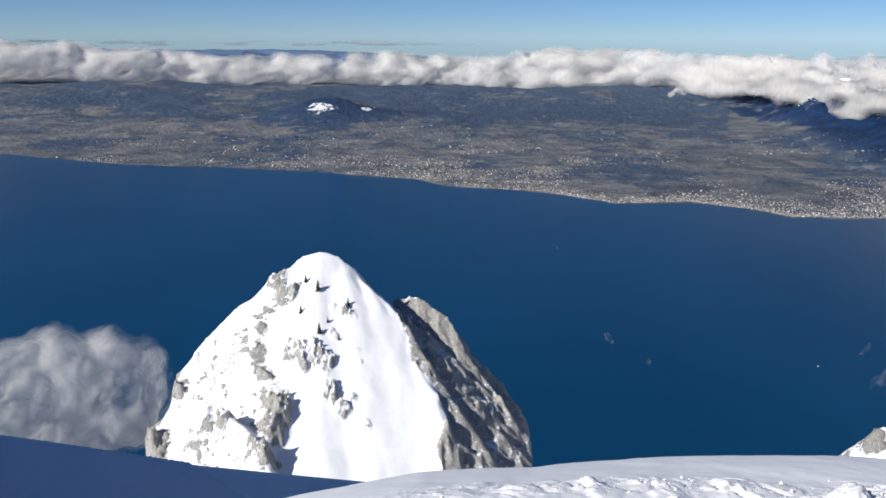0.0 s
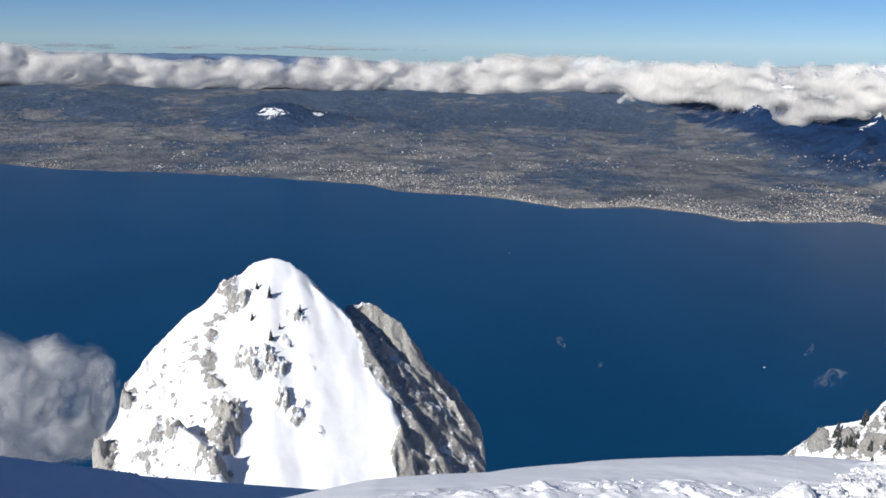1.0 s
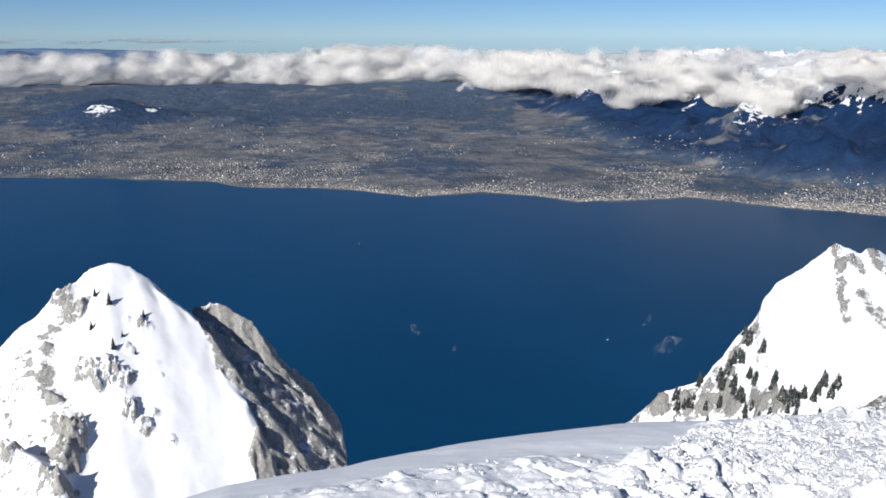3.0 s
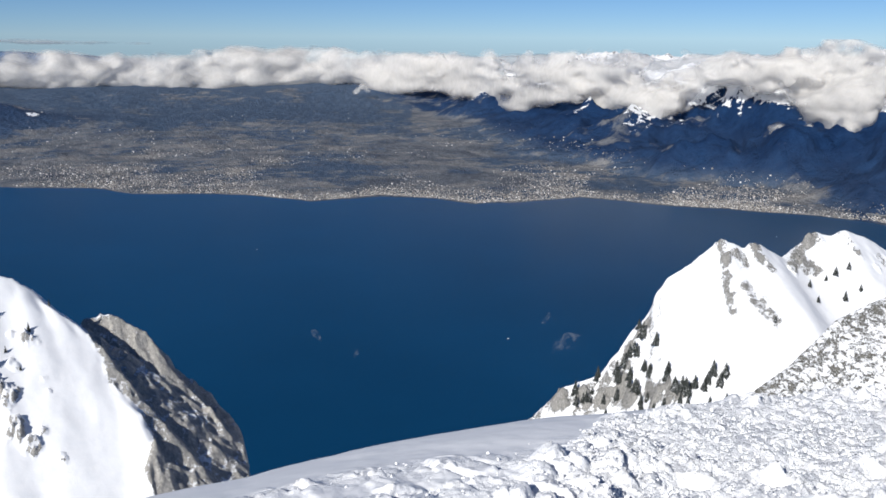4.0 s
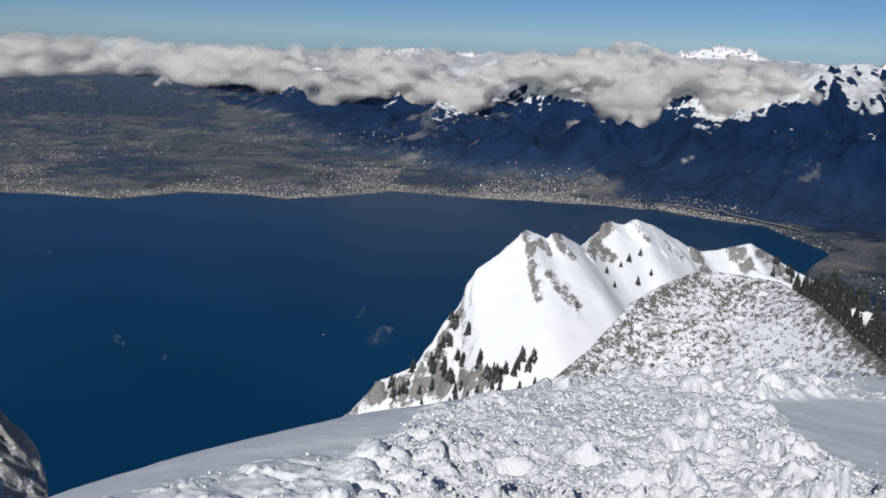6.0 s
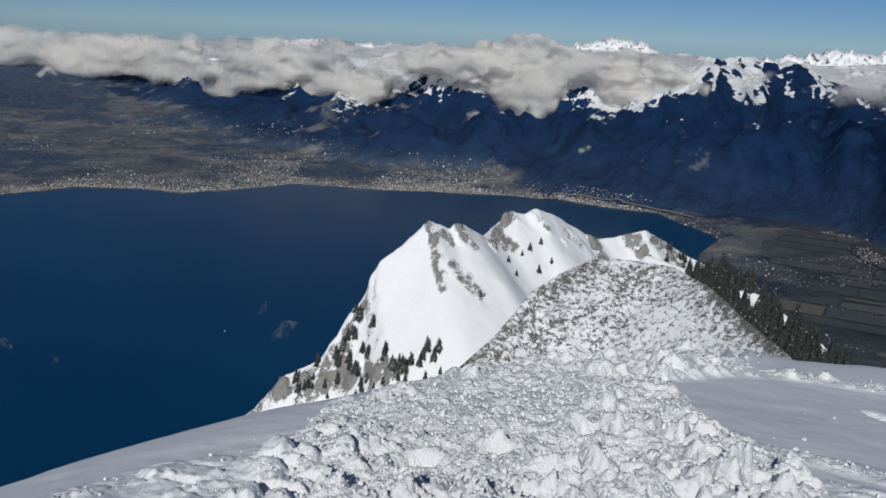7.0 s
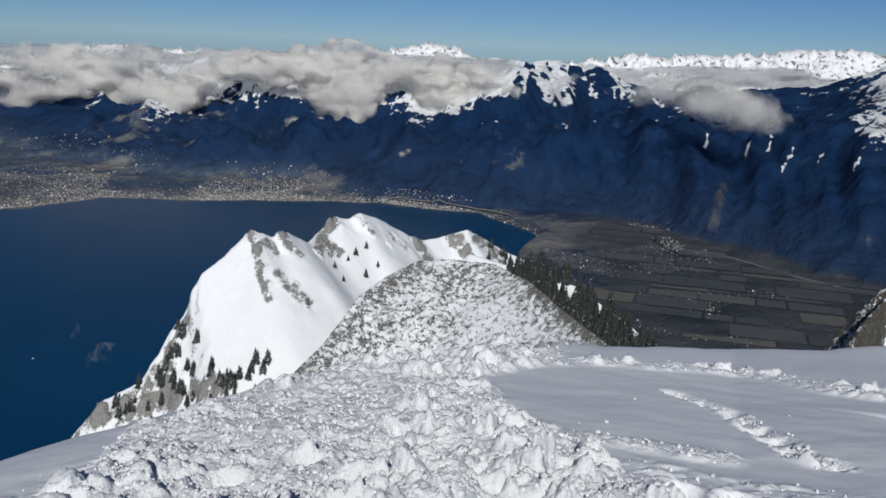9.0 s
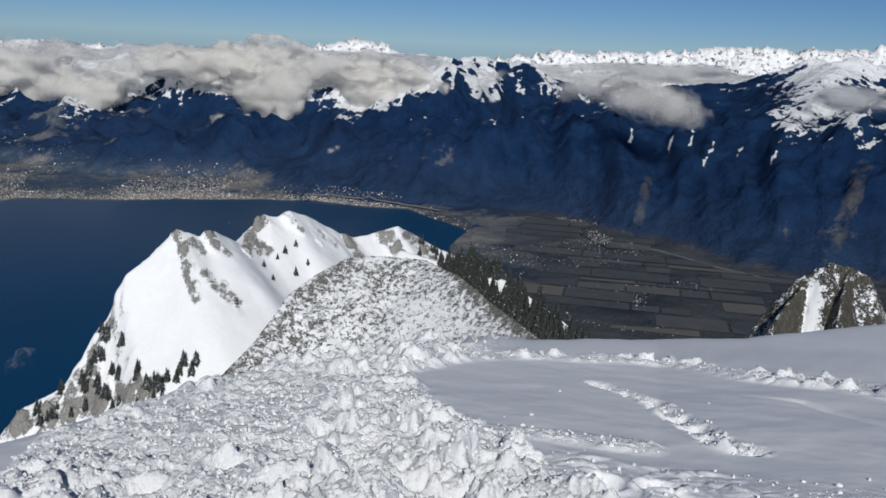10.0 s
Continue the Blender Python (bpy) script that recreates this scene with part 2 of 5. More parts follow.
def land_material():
    """Winter land: bare fields and meadows, woods on the low hills, conifers and snow on the mountains; distance haze
    is put into the field and wood colours as blue.
    """
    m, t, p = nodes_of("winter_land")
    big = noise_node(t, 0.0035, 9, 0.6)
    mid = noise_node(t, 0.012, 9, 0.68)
    # field colours carry the blue-grey of distance haze
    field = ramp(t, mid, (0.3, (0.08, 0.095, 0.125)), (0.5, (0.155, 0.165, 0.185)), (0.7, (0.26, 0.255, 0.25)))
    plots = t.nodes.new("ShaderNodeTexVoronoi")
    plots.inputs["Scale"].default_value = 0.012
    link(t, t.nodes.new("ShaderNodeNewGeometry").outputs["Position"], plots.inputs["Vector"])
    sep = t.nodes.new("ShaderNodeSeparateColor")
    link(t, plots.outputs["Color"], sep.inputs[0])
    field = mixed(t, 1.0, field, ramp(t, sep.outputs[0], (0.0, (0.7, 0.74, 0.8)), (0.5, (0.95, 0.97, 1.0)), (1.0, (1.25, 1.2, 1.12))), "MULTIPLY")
    # blue distance haze is mixed into both wood colours
    haze_blue_wood = ramp(t, noise_node(t, 0.05, 7, 0.65), (0.3, (0.04, 0.075, 0.135)), (0.7, (0.09, 0.12, 0.175)))
    hazy_conifer = ramp(t, noise_node(t, 0.02, 8, 0.7), (0.3, (0.003, 0.016, 0.058)), (0.7, (0.014, 0.045, 0.122)))
    wood = mixed(t, attribute(t, "hazy_conifer"), haze_blue_wood, hazy_conifer)
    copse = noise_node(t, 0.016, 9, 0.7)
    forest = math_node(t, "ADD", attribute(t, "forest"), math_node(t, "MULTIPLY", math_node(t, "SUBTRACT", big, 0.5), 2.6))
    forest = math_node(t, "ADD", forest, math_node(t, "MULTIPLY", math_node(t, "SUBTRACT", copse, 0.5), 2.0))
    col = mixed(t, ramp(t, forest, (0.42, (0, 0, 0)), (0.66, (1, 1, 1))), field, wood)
    # a darker, bluer tone over the valley floor, set by bearing
    col = mixed(t, attribute(t, "valley_tone"), col, ramp(t, mid, (0.35, (0.035, 0.045, 0.06)), (0.65, (0.085, 0.094, 0.108))))
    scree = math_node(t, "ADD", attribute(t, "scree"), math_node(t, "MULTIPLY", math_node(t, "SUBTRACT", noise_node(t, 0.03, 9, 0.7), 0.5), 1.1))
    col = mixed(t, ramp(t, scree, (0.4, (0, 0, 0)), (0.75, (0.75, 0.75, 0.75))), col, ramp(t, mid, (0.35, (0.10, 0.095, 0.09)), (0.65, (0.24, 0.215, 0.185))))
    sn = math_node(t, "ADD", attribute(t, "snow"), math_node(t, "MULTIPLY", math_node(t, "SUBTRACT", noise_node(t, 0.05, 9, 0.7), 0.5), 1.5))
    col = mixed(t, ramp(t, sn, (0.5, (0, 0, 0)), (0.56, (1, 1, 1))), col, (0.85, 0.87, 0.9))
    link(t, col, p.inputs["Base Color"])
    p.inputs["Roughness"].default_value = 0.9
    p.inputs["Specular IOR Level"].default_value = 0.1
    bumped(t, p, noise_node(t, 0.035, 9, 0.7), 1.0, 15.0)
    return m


def cloud_material(name, colour, grain, shreds=(0.25, 0.7), twist=0.4):
    """Cloud; the mesh's "cover" follows its depth along the camera's view, and thin places break up into shreds."""
    m, t, p = nodes_of(name)
    t.nodes.remove(p)
    fine = noise_node(t, grain * 1.7, 5, 0.6)
    tone = ramp(t, fine, (0.3, tuple(c * 0.93 for c in colour)), (0.7, colour))
    d, tl = t.nodes.new("ShaderNodeBsdfDiffuse"), t.nodes.new("ShaderNodeBsdfTranslucent")
    a = t.nodes.new("ShaderNodeMixShader")
    a.inputs[0].default_value = 0.56
    puff = t.nodes.new("ShaderNodeBump")
    puff.inputs["Strength"].default_value, puff.inputs["Distance"].default_value = 0.15, 0.3 / grain
    link(t, noise_node(t, grain * 1.4, 5, 0.6), puff.inputs["Height"])
    for q, k in ((d, 1), (tl, 2)):
        link(t, tone, q.inputs[0])
        link(t, puff.outputs[0], q.inputs["Normal"])
        link(t, q.outputs[0], a.inputs[k])
    tr = t.nodes.new("ShaderNodeBsdfTransparent")
    mx = t.nodes.new("ShaderNodeMixShader")
    shred = noise_node(t, grain, 7, 0.62)
    shred.node.inputs["Distortion"].default_value = twist
    torn = ramp(t, shred, (shreds[0], (0, 0, 0)), (shreds[1], (1, 1, 1)))
    cover = attribute(t, "cover")
    # thin cloud is torn, dense cloud is not
    thin = math_node(t, "MULTIPLY", math_node(t, "SUBTRACT", 1.0, torn), math_node(t, "SUBTRACT", 0.7, cover))
    thin.node.use_clamp = True
    dense = math_node(t, "SUBTRACT", math_node(t, "MULTIPLY", cover, 1.2), thin)
    dense.node.use_clamp = True
    link(t, dense, mx.inputs[0])
    link(t, tr.outputs[0], mx.inputs[1])
    link(t, a.outputs[0], mx.inputs[2])
    link(t, mx.outputs[0], t.nodes["Material Output"].inputs[0])
    return m


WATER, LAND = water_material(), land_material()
CLOUD = cloud_material("cumulus", (0.98, 0.96, 0.925), 0.022)
# the drifting cloud's shade is put into its grey base colour
SHADED_CLOUD = cloud_material("cloud_in_shade", (0.76, 0.76, 0.755), 0.09)
VEIL = cloud_material("thin_veil", (0.70, 0.71, 0.72), 0.013)
WISP = cloud_material("faint_wisp", (0.8, 0.8, 0.8), 0.10, (0.35, 0.75), 1.4)
# distance haze is put into the far ridge's base colour
FAR_HILL = plain("haze_blue_hills", (0.085, 0.15, 0.27), 0.95, 0.12, 0.01)

# ------------------------------------------------------------ the lake and the land round it
LAKE = -290.0
n = 96
ang = np.linspace(0, 2 * np.pi, n, endpoint=False)
rings = np.array([1.0, 300, 900, 1800, 3000, 4880])
verts = np.array([(r * math.sin(a), r * math.cos(a), LAKE) for r in rings for a in ang])
i = np.arange(len(rings) * n).reshape(len(rings), n)
j = np.roll(i, -1, 1)
faces = np.stack([i[:-1], i[1:], j[1:], j[:-1]], -1).reshape(-1, 4)
lake = tagged(mesh_of("lake", verts, faces, WATER), "calm deep blue lake far below the summit", "lake", kind="structure")

SHORE = np.array([(-180, 7), (-60, 6.5), (-27, 6.8), (-21, 7.7), (-11.6, 8.4), (-6.2, 8.8), (-1.5, 9.2), (0.2, 9.6), (6.6, 9.9), (11.4, 10.5), (16, 10.2), (20, 10.4),
                  (22.2, 10.7), (27, 10.4), (29.2, 10.1), (35, 10.4), (46.8, 10.5), (50, 10.8), (53.3, 10.9), (55.2, 11.5), (56.6, 11.9), (57.3, 12.15), (57.55, 12.6), (57.6, 15), (57.7, 19), (58, 26), (120, 26), (180, 7)])
BASE = np.array([(-180, 6), (-60, 4), (0, 3.6), (12, 4.2), (18, 5.2), (25, 7.2), (35, 8.8), (45, 9.6), (50, 10.1), (55, 10.6), (61, 10.5), (66.4, 10.8), (70.7, 11.7), (75, 12.5), (80, 13), (120, 14), (180, 6)])
CREST = np.array([(-180, 2.5), (-60, 2.5), (12, 3.4), (20, 3.6), (30, 3.2), (45, 2.8), (55, 3.0), (62, 3.8), (70, 4.3), (78, 4.4), (84, 4.0), (120, 3), (180, 2.5)])
BEYOND = np.array([(-180, 2.5), (12, 3.4), (25, 3.0), (40, 2.8), (50, 2.7), (54, 2.4), (57, 2.0), (60, 1.9), (64, 2.6), (69, 2.5), (73, 1.9), (77, 1.3), (82, 0.6), (90, 0.3), (180, 2)])
RISE = np.array([(-180, 900), (0, 900), (20, 700), (35, 650), (50, 450), (60, 330), (70, 300), (85, 300), (120, 400), (180, 900)])
POWER = np.array([(-180, 0.6), (-60, 0.0), (13, 0.0), (21, 0.55), (30, 0.9), (40, 1.0), (180, 1.0)])


def bell(v, c, s):
    return np.exp(-((v - c) / s) ** 2)


def by_bearing(table, az):
    return np.interp(az, table[:, 0], table[:, 1])


def land_height(az, r):
    """Height of the land, and how much forest and snow it bears, at a bearing and a distance."""
    drop = EYE - LAKE
    rs = drop / np.tan(np.radians(by_bearing(SHORE, az)))
    rb = drop / np.tan(np.radians(by_bearing(BASE, az)))
    a = np.radians(az)
    x, y = np.sin(a) * r, np.cos(a) * r
    rs = rs + 14 * fbm(x / 90, y / 90, octaves=3, seed=3)
    s = r - rs
    plain_ = smooth(52, 60, az)
    z = LAKE + np.clip(s * 0.06, -12, 1.5) + np.clip(s, 0, None) * (0.018 * (1 - plain_) + 0.002 * plain_)
    near_shore = drop / np.tan(np.radians(np.interp(az, [55.6, 56.2, 57.0, 57.6], [16, 13.2, 12.4, 12.1])))
    z = np.maximum(z, np.where(az > 55.6, LAKE + np.clip((near_shore - r) * 0.06, -12, 1.5), -999))
    z = z + smooth(60, 700, s) * (1 - plain_) * (15 * fbm(x / 330, y / 330, octaves=5, seed=5) + 5 * fbm(x / 90, y / 90, octaves=4, seed=6))
    z = z + (42 + 26 * smooth(-8, -22, az)) * smooth(3250, 3950, r) * smooth(30, 16, az)
    # the round hill behind the shore
    hx, hy, _ = at(-7.6, -4, 2950)
    z = z + 46 * np.exp(-(((x - hx) / 150) ** 2 + ((y - hy) / 120) ** 2)) + 22 * np.exp(-(((x - hx - 40) / 420) ** 2 + ((y - hy) / 160) ** 2))
    # mountains
    wall, power = by_bearing(RISE, az), by_bearing(POWER, az)
    crest = by_bearing(CREST, az) + 0.7 * fbm(az / 5.0, 0 * az + 3.3, octaves=3, seed=13)
    wx, wy = x + 120 * fbm(x / 400, y / 400, octaves=3, seed=14), y + 120 * fbm(x / 400, y / 400, octaves=3, seed=15)
    spur = fbm(wx / 430, wy / 430, octaves=7, seed=11, ridged=True, gain=0.52)
    u = (r - rb) / wall + 0.42 * spur
    top = rb + wall
    goal = EYE - top * np.tan(np.radians(crest))
    climb = np.clip(u, 0, 1.1)
    climb = 1.15 * climb - 0.15 * climb * climb
    far = np.clip(r - top, 0, None)
    rough = fbm(wx / 190, wy / 190, octaves=7, seed=21, ridged=True)
    beyond = EYE - r * np.tan(np.radians(by_bearing(BEYOND, az)))
    lift = climb * (goal - LAKE - 30) + smooth(0, 900, far) * (beyond - goal - 10)
    lift = lift + smooth(0, 0.8, u) * 45 * rough
    rib = fbm(az / 4.4 + 0.5 * fbm(x / 500, y / 500, octaves=2, seed=17), r / 1500 + 0.4 * spur, octaves=5, seed=19, ridged=True)
    lift = lift + smooth(0.05, 0.6, u) * smooth(2.6, 1.2, u) * 48 * rib
    z = z + power * np.clip(lift, 0, None)
    z = z + 48 * bell(az, 57.2, 1.9) * bell(r, 2300, 230) + 40 * bell(az, 60.6, 1.7) * bell(r, 2450, 240) + 55 * bell(az, 78.5, 3.0) * bell(r, 2150, 260)
    height = z - LAKE
    return x, y, z, s, u * power, rib, height


GULLIES = [[(70.2, -5.0), (69.9, -6.3)], [(72.8, -5.4), (72.2, -6.9)], [(71.4, -4.8), (71.2, -5.7)], [(76.5, -5.7), (76.2, -6.4)], [(74.4, -5.6), (74.1, -6.3)], [(67.6, -5.0), (67.5, -5.8)]]


def land_part(name, az, rr):
    A, R = np.meshgrid(az, rr, indexing="ij")
    x, y, z, s, u, rib, height = land_height(A, R)
    d = np.gradient(z, axis=1) / np.gradient(R, axis=1)
    da = np.gradient(z, axis=0) / (np.gradient(A, axis=0) * np.pi / 180 * R)
    steep = np.hypot(d, da)
    line = np.interp(A, [12, 16, 19, 25, 35, 45, 53, 57, 62, 66, 70, 73, 76, 90], [300, 104, 68, 74, 90, 96, 104, 124, 130, 165, 170, 166, 158, 162])
    gully = fbm(A / 0.8 + R / 600, R / 800, octaves=3, seed=33, ridged=True)
    snow = 0.12 + (height - line) / 105 + 0.8 * fbm(x / 170, y / 170, octaves=5, seed=23, gain=0.6) - 0.5 * np.clip(steep - 0.5, 0, 1) - 0.9 * smooth(140, 20, s)
    snow = snow - 0.7 * smooth(0.05, 0.5, gully) * smooth(54, 56, A) * smooth(66, 63, A) * smooth(190, 110, height - line)
    down = np.degrees(np.arctan2(z - EYE, R))
    for pts in GULLIES:
        snow = np.maximum(snow, 0.62 * near_path(A + 0.15 * rib, down, pts, 0.24))
    snow = np.maximum(snow, 0.66 * np.exp(-(((A + 7.9) / 1.3) ** 2 + ((R - 2870) / 45) ** 2)) + 0.75 * np.exp(-(((A + 5.0) / 0.5) ** 2 + ((R - 2890) / 25) ** 2)))
    snow = np.minimum(snow, 1.2)
    hill = bell(A, -7.3, 5.0) * bell(R, 2950, 230)
    # forest share rises with distance: its blue stands in for haze
    forest = 0.38 - 0.2 * smooth(50, 58, A) * (u < 0.05) + 0.16 * smooth(14, 30, A) + 0.8 * hill + 0.25 * bell(A, 6, 9) * smooth(900, 1500, s) + 0.8 * smooth(-0.2, 0.1, u) * smooth(42, 56, A) + 0.75 * smooth(0.02, 0.3, u) + 0.38 * smooth(700, 1500, s) * (A < 18) - 0.16 * smooth(300, 0, s)
    forest = np.minimum(forest, np.interp(A, [30, 45, 70], [0.86, 1.05, 1.15]))
    scree = -0.22 + 0.4 * smooth(0.3, 0.8, rib) * smooth(0.75, 0.1, u) * smooth(55, 62, A) + 0.75 * near_path(A + 0.3 * rib, down, [(68.9, -8.0), (68.5, -10.8)], 0.7) + 0.7 * near_path(A + 0.5 * rib, down, [(81.6, -6.2), (80.7, -10.5)], 1.3) + 0.5 * near_path(A + 0.3 * rib, down, [(72.6, -9.6), (71.8, -11.2)], 0.5) + 0.45 * near_path(A + 0.3 * rib, down, [(64.2, -9.0), (63.4, -11.2)], 0.8) + 0.35 * bell(A, 40, 4) * bell(u, 0.15, 0.2)
    hazy_conifer = np.clip(smooth(0.0, 0.25, u) + 0.7 * hill + smooth(40, 52, A), 0, np.interp(u, [0.0, 0.5], [0.72, 1.0]))
    ob = mesh_of(name, np.stack([x, y, z], -1).reshape(-1, 3), grid_faces(len(az), len(rr)), LAND, attrs={"snow": snow, "forest": forest, "scree": scree, "hazy_conifer": hazy_conifer, "valley_tone": 0.9 * smooth(57, 64, A) * smooth(0.04, -0.04, u)})
    return ob


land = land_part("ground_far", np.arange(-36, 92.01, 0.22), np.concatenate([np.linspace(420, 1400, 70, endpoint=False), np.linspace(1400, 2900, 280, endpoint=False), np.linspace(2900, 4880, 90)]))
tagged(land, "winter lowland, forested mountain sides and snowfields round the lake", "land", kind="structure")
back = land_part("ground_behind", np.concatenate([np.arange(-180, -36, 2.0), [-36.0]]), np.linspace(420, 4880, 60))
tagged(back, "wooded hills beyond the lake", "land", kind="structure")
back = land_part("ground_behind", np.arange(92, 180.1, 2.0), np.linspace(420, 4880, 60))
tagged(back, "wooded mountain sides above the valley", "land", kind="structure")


# ------------------------------------------------------------ clouds
def cloud_bank(name, az0, az1, step, el0, el1, el_step, depth, near, field, label, material, layers, blur=1):
    """A cloud on the plan of bearings: field(az, el, q, x, y, z) is positive inside, near(az) gives its distance and half depth.
    Each of the layers, from the core outwards: how far it is shrunk, the depth that covers two thirds, and the most that it covers."""
    az, el, q = np.arange(az0, az1, step), np.arange(el0, el1, el_step), np.linspace(-1.15, 1.15, depth)
    A, E, Q = np.meshgrid(az, el, q, indexing="ij")
    def place(A, E, Q):
        dist, half = near(A)
        R = dist + half * Q
        return np.sin(np.radians(A)) * R, np.cos(np.radians(A)) * R, EYE + R * np.tan(np.radians(E))
    X, Y, Z = place(A, E, Q)
    den = field(A, E, Q, X, Y, Z)
    for _ in range(blur):
        for axis in range(3):
            den = (np.roll(den, 1, axis) + 2 * den + np.roll(den, -1, axis)) / 4
    for axis in range(3):
        edge = [slice(None)] * 3
        for side in (0, -1):
            edge[axis] = side
            den[tuple(edge)] = -1
    root = None
    for shrink, thick, most in layers:
        pts, quads = surface_net(den - shrink)
        # depth is summed outwards from the summit, to fit the camera's view
        cover = most * (1 - np.exp(-np.clip((den - shrink) / 0.5, 0, 1).mean(2) / thick))
        i0, j0 = np.minimum(pts[:, 0].astype(int), len(az) - 2), np.minimum(pts[:, 1].astype(int), len(el) - 2)
        fx, fy = pts[:, 0] - i0, pts[:, 1] - j0
        c = (cover[i0, j0] * (1 - fx) + cover[i0 + 1, j0] * fx) * (1 - fy) + (cover[i0, j0 + 1] * (1 - fx) + cover[i0 + 1, j0 + 1] * fx) * fy
        x, y, z = place(az0 + pts[:, 0] * step, el0 + pts[:, 1] * el_step, -1.15 + pts[:, 2] * 2.3 / (depth - 1))
        ob = mesh_of(name if root is None else "fringe", np.stack([x, y, z], -1), quads, material, root, attrs={"cover": c})
        root = root or ob
    return tagged(root, label, "cloud", kind="stuff")


BANK_TOP = np.array([(-45, -0.3), (-26, -0.4), (-23, -0.35), (-20, -0.75), (-14, -1.25), (-9, -1.1), (-3, -1.05), (2, -1.1), (7, -0.75), (12, -0.75), (17, -0.85), (22, -1.05), (31, -1.1), (37, -1.1), (43, -0.8), (50, -1.0), (53.5, -1.3), (56, -2.6), (95, -3)])
BANK_LOW = np.array([(-45, -2.5), (-26.6, -2.5), (-23.6, -2.4), (-20.5, -2.6), (-17.2, -2.9), (-12, -3.15), (-6.8, -3.2), (-2.4, -3.4), (2.4, -3.5), (7.8, -3.3), (12, -2.9), (14.3, -2.9), (16.7, -3.6), (20.2, -3.6), (23.1, -4.3), (27.5, -4.55), (31.5, -4.75), (33.4, -5.8),
                     (34.8, -4.8), (36.3, -3.6), (38, -3.25), (40.8, -3.2), (42.5, -4.8), (44.3, -6.2), (45.8, -6.0), (46.8, -3.5), (48.6, -3.5), (50.8, -5.2), (54.1, -5.0), (55.4, -4.1), (56.2, -2.7), (95, -3)])
BANK_FAR = np.array([(-45, 4300), (-10, 4150), (12, 4050), (17, 3750), (22, 3150), (27, 2640), (35, 2290), (45, 2060), (55, 1870), (62, 1800), (70, 1700), (78, 1950), (95, 1950)])


def bank_field(A, E, Q, X, Y, Z):
    top, low = by_bearing(BANK_TOP, A), by_bearing(BANK_LOW, A) - 0.25 * smooth(14, 6, A)
    mid, half = (top + low) / 2, np.maximum((top - low) / 2 + 0.12, 0.05)
    e = (E - mid) / half
    body = 1.0 - np.where(e > 0, np.abs(e) ** 2.5, np.abs(e) ** 3) - np.abs(Q) ** 2.5 - 2.5 * smooth(0.5, 0.25, half)
    ragged = smooth(12, 26, A)
    n1 = fbm(A / 3.4, E / 1.7, Q * 1.2, octaves=2, seed=45)
    n2 = fbm(A / 1.15 + 0.4 * n1, E / 0.75, Q * 1.5, octaves=5, seed=47, gain=0.58)
    return body + 0.02 - 0.12 * ragged + (0.7 + 0.7 * ragged) * n1 + (1.2 + 0.9 * ragged) * n2


cloud_bank("cloud_bank", -36, 60, 0.2, -7.2, 0.2, 0.12, 26, lambda A: (by_bearing(BANK_FAR, A), np.interp(A, [8, 25], [200.0, 110.0])), bank_field,
           "long bank of sunlit cumulus cloud above the far shore", CLOUD, [(0.4, 0.16, 0.75), (-0.05, 0.22, 0.5)])


def side_field(A, E, Q, X, Y, Z):
    top = np.interp(A, [-40, -28.3, -25, -23.5, -21.7, -20.4, -18.4, -17], [-17.6, -17.9, -17.2, -18.4, -17.3, -18.3, -18.8, -22])
    body = 1.0 - np.clip((E - top) / 2.0 + 0.75, 0, 5) ** 2 - np.clip((-24.8 - E) / 1.5 + 0.5, 0, 5) ** 2 - np.abs(Q) ** 2.5 - np.clip((A + 19.6) / 2.0 + 0.4, 0, 5) ** 2
    return body + 0.1 + 0.9 * fbm(A / 3.0, E / 2.2, Q * 1.5, octaves=3, seed=61) + 0.45 * fbm(A / 1.0, E / 0.9, Q * 2, octaves=4, seed=63, gain=0.55)


cloud_bank("drifting_cloud", -36, -14, 0.2, -27, -15, 0.2, 24, lambda A: (430.0 + 0 * A, 55.0), side_field,
           "grey cloud drifting below the neighbouring summit", SHADED_CLOUD, [(0.5, 0.3, 0.65), (0.0, 0.45, 0.5)], blur=2)


def shred(az, el, span, dist, seed, label, material, layers, lean, flat, half=9.0):
    """A small loose cloud: span in degrees, lean turns it, flat squeezes it in height."""
    c, s2 = math.cos(radians(lean)), math.sin(radians(lean))
    def field(A, E, Q, X, Y, Z):
        p, q = ((A - az) * c + (E - el) * s2) / span, ((E - el) * c - (A - az) * s2) / (span * flat)
        n = fbm(A / (0.5 * span), E / (0.35 * span), Q * 1.5, octaves=5, seed=seed, gain=0.58)
        return 0.75 - p * p - q * q - Q * Q + 1.3 * n
    cloud_bank("cloud_wisp", az - 1.6 * span, az + 1.6 * span, span / 14, el - 1.6 * span, el + 1.6 * span, span / 14, 14, lambda A: (dist + 0 * A, half), field, label, material, layers)


for az, el, span, dist, seed, lean, flat in [(28.6, -19.7, 1.4, 640, 91, 35, 0.6), (27.3, -18.1, 0.7, 640, 92, 50, 0.5), (14.1, -20.3, 0.6, 620, 93, 60, 0.7), (11.4, -19.2, 0.6, 640, 94, -50, 0.5)]:
    shred(az, el, span, dist, seed, "thin wisp of cloud hanging over the lake", WISP, [(-0.3, 0.45, 0.32)], lean, flat)
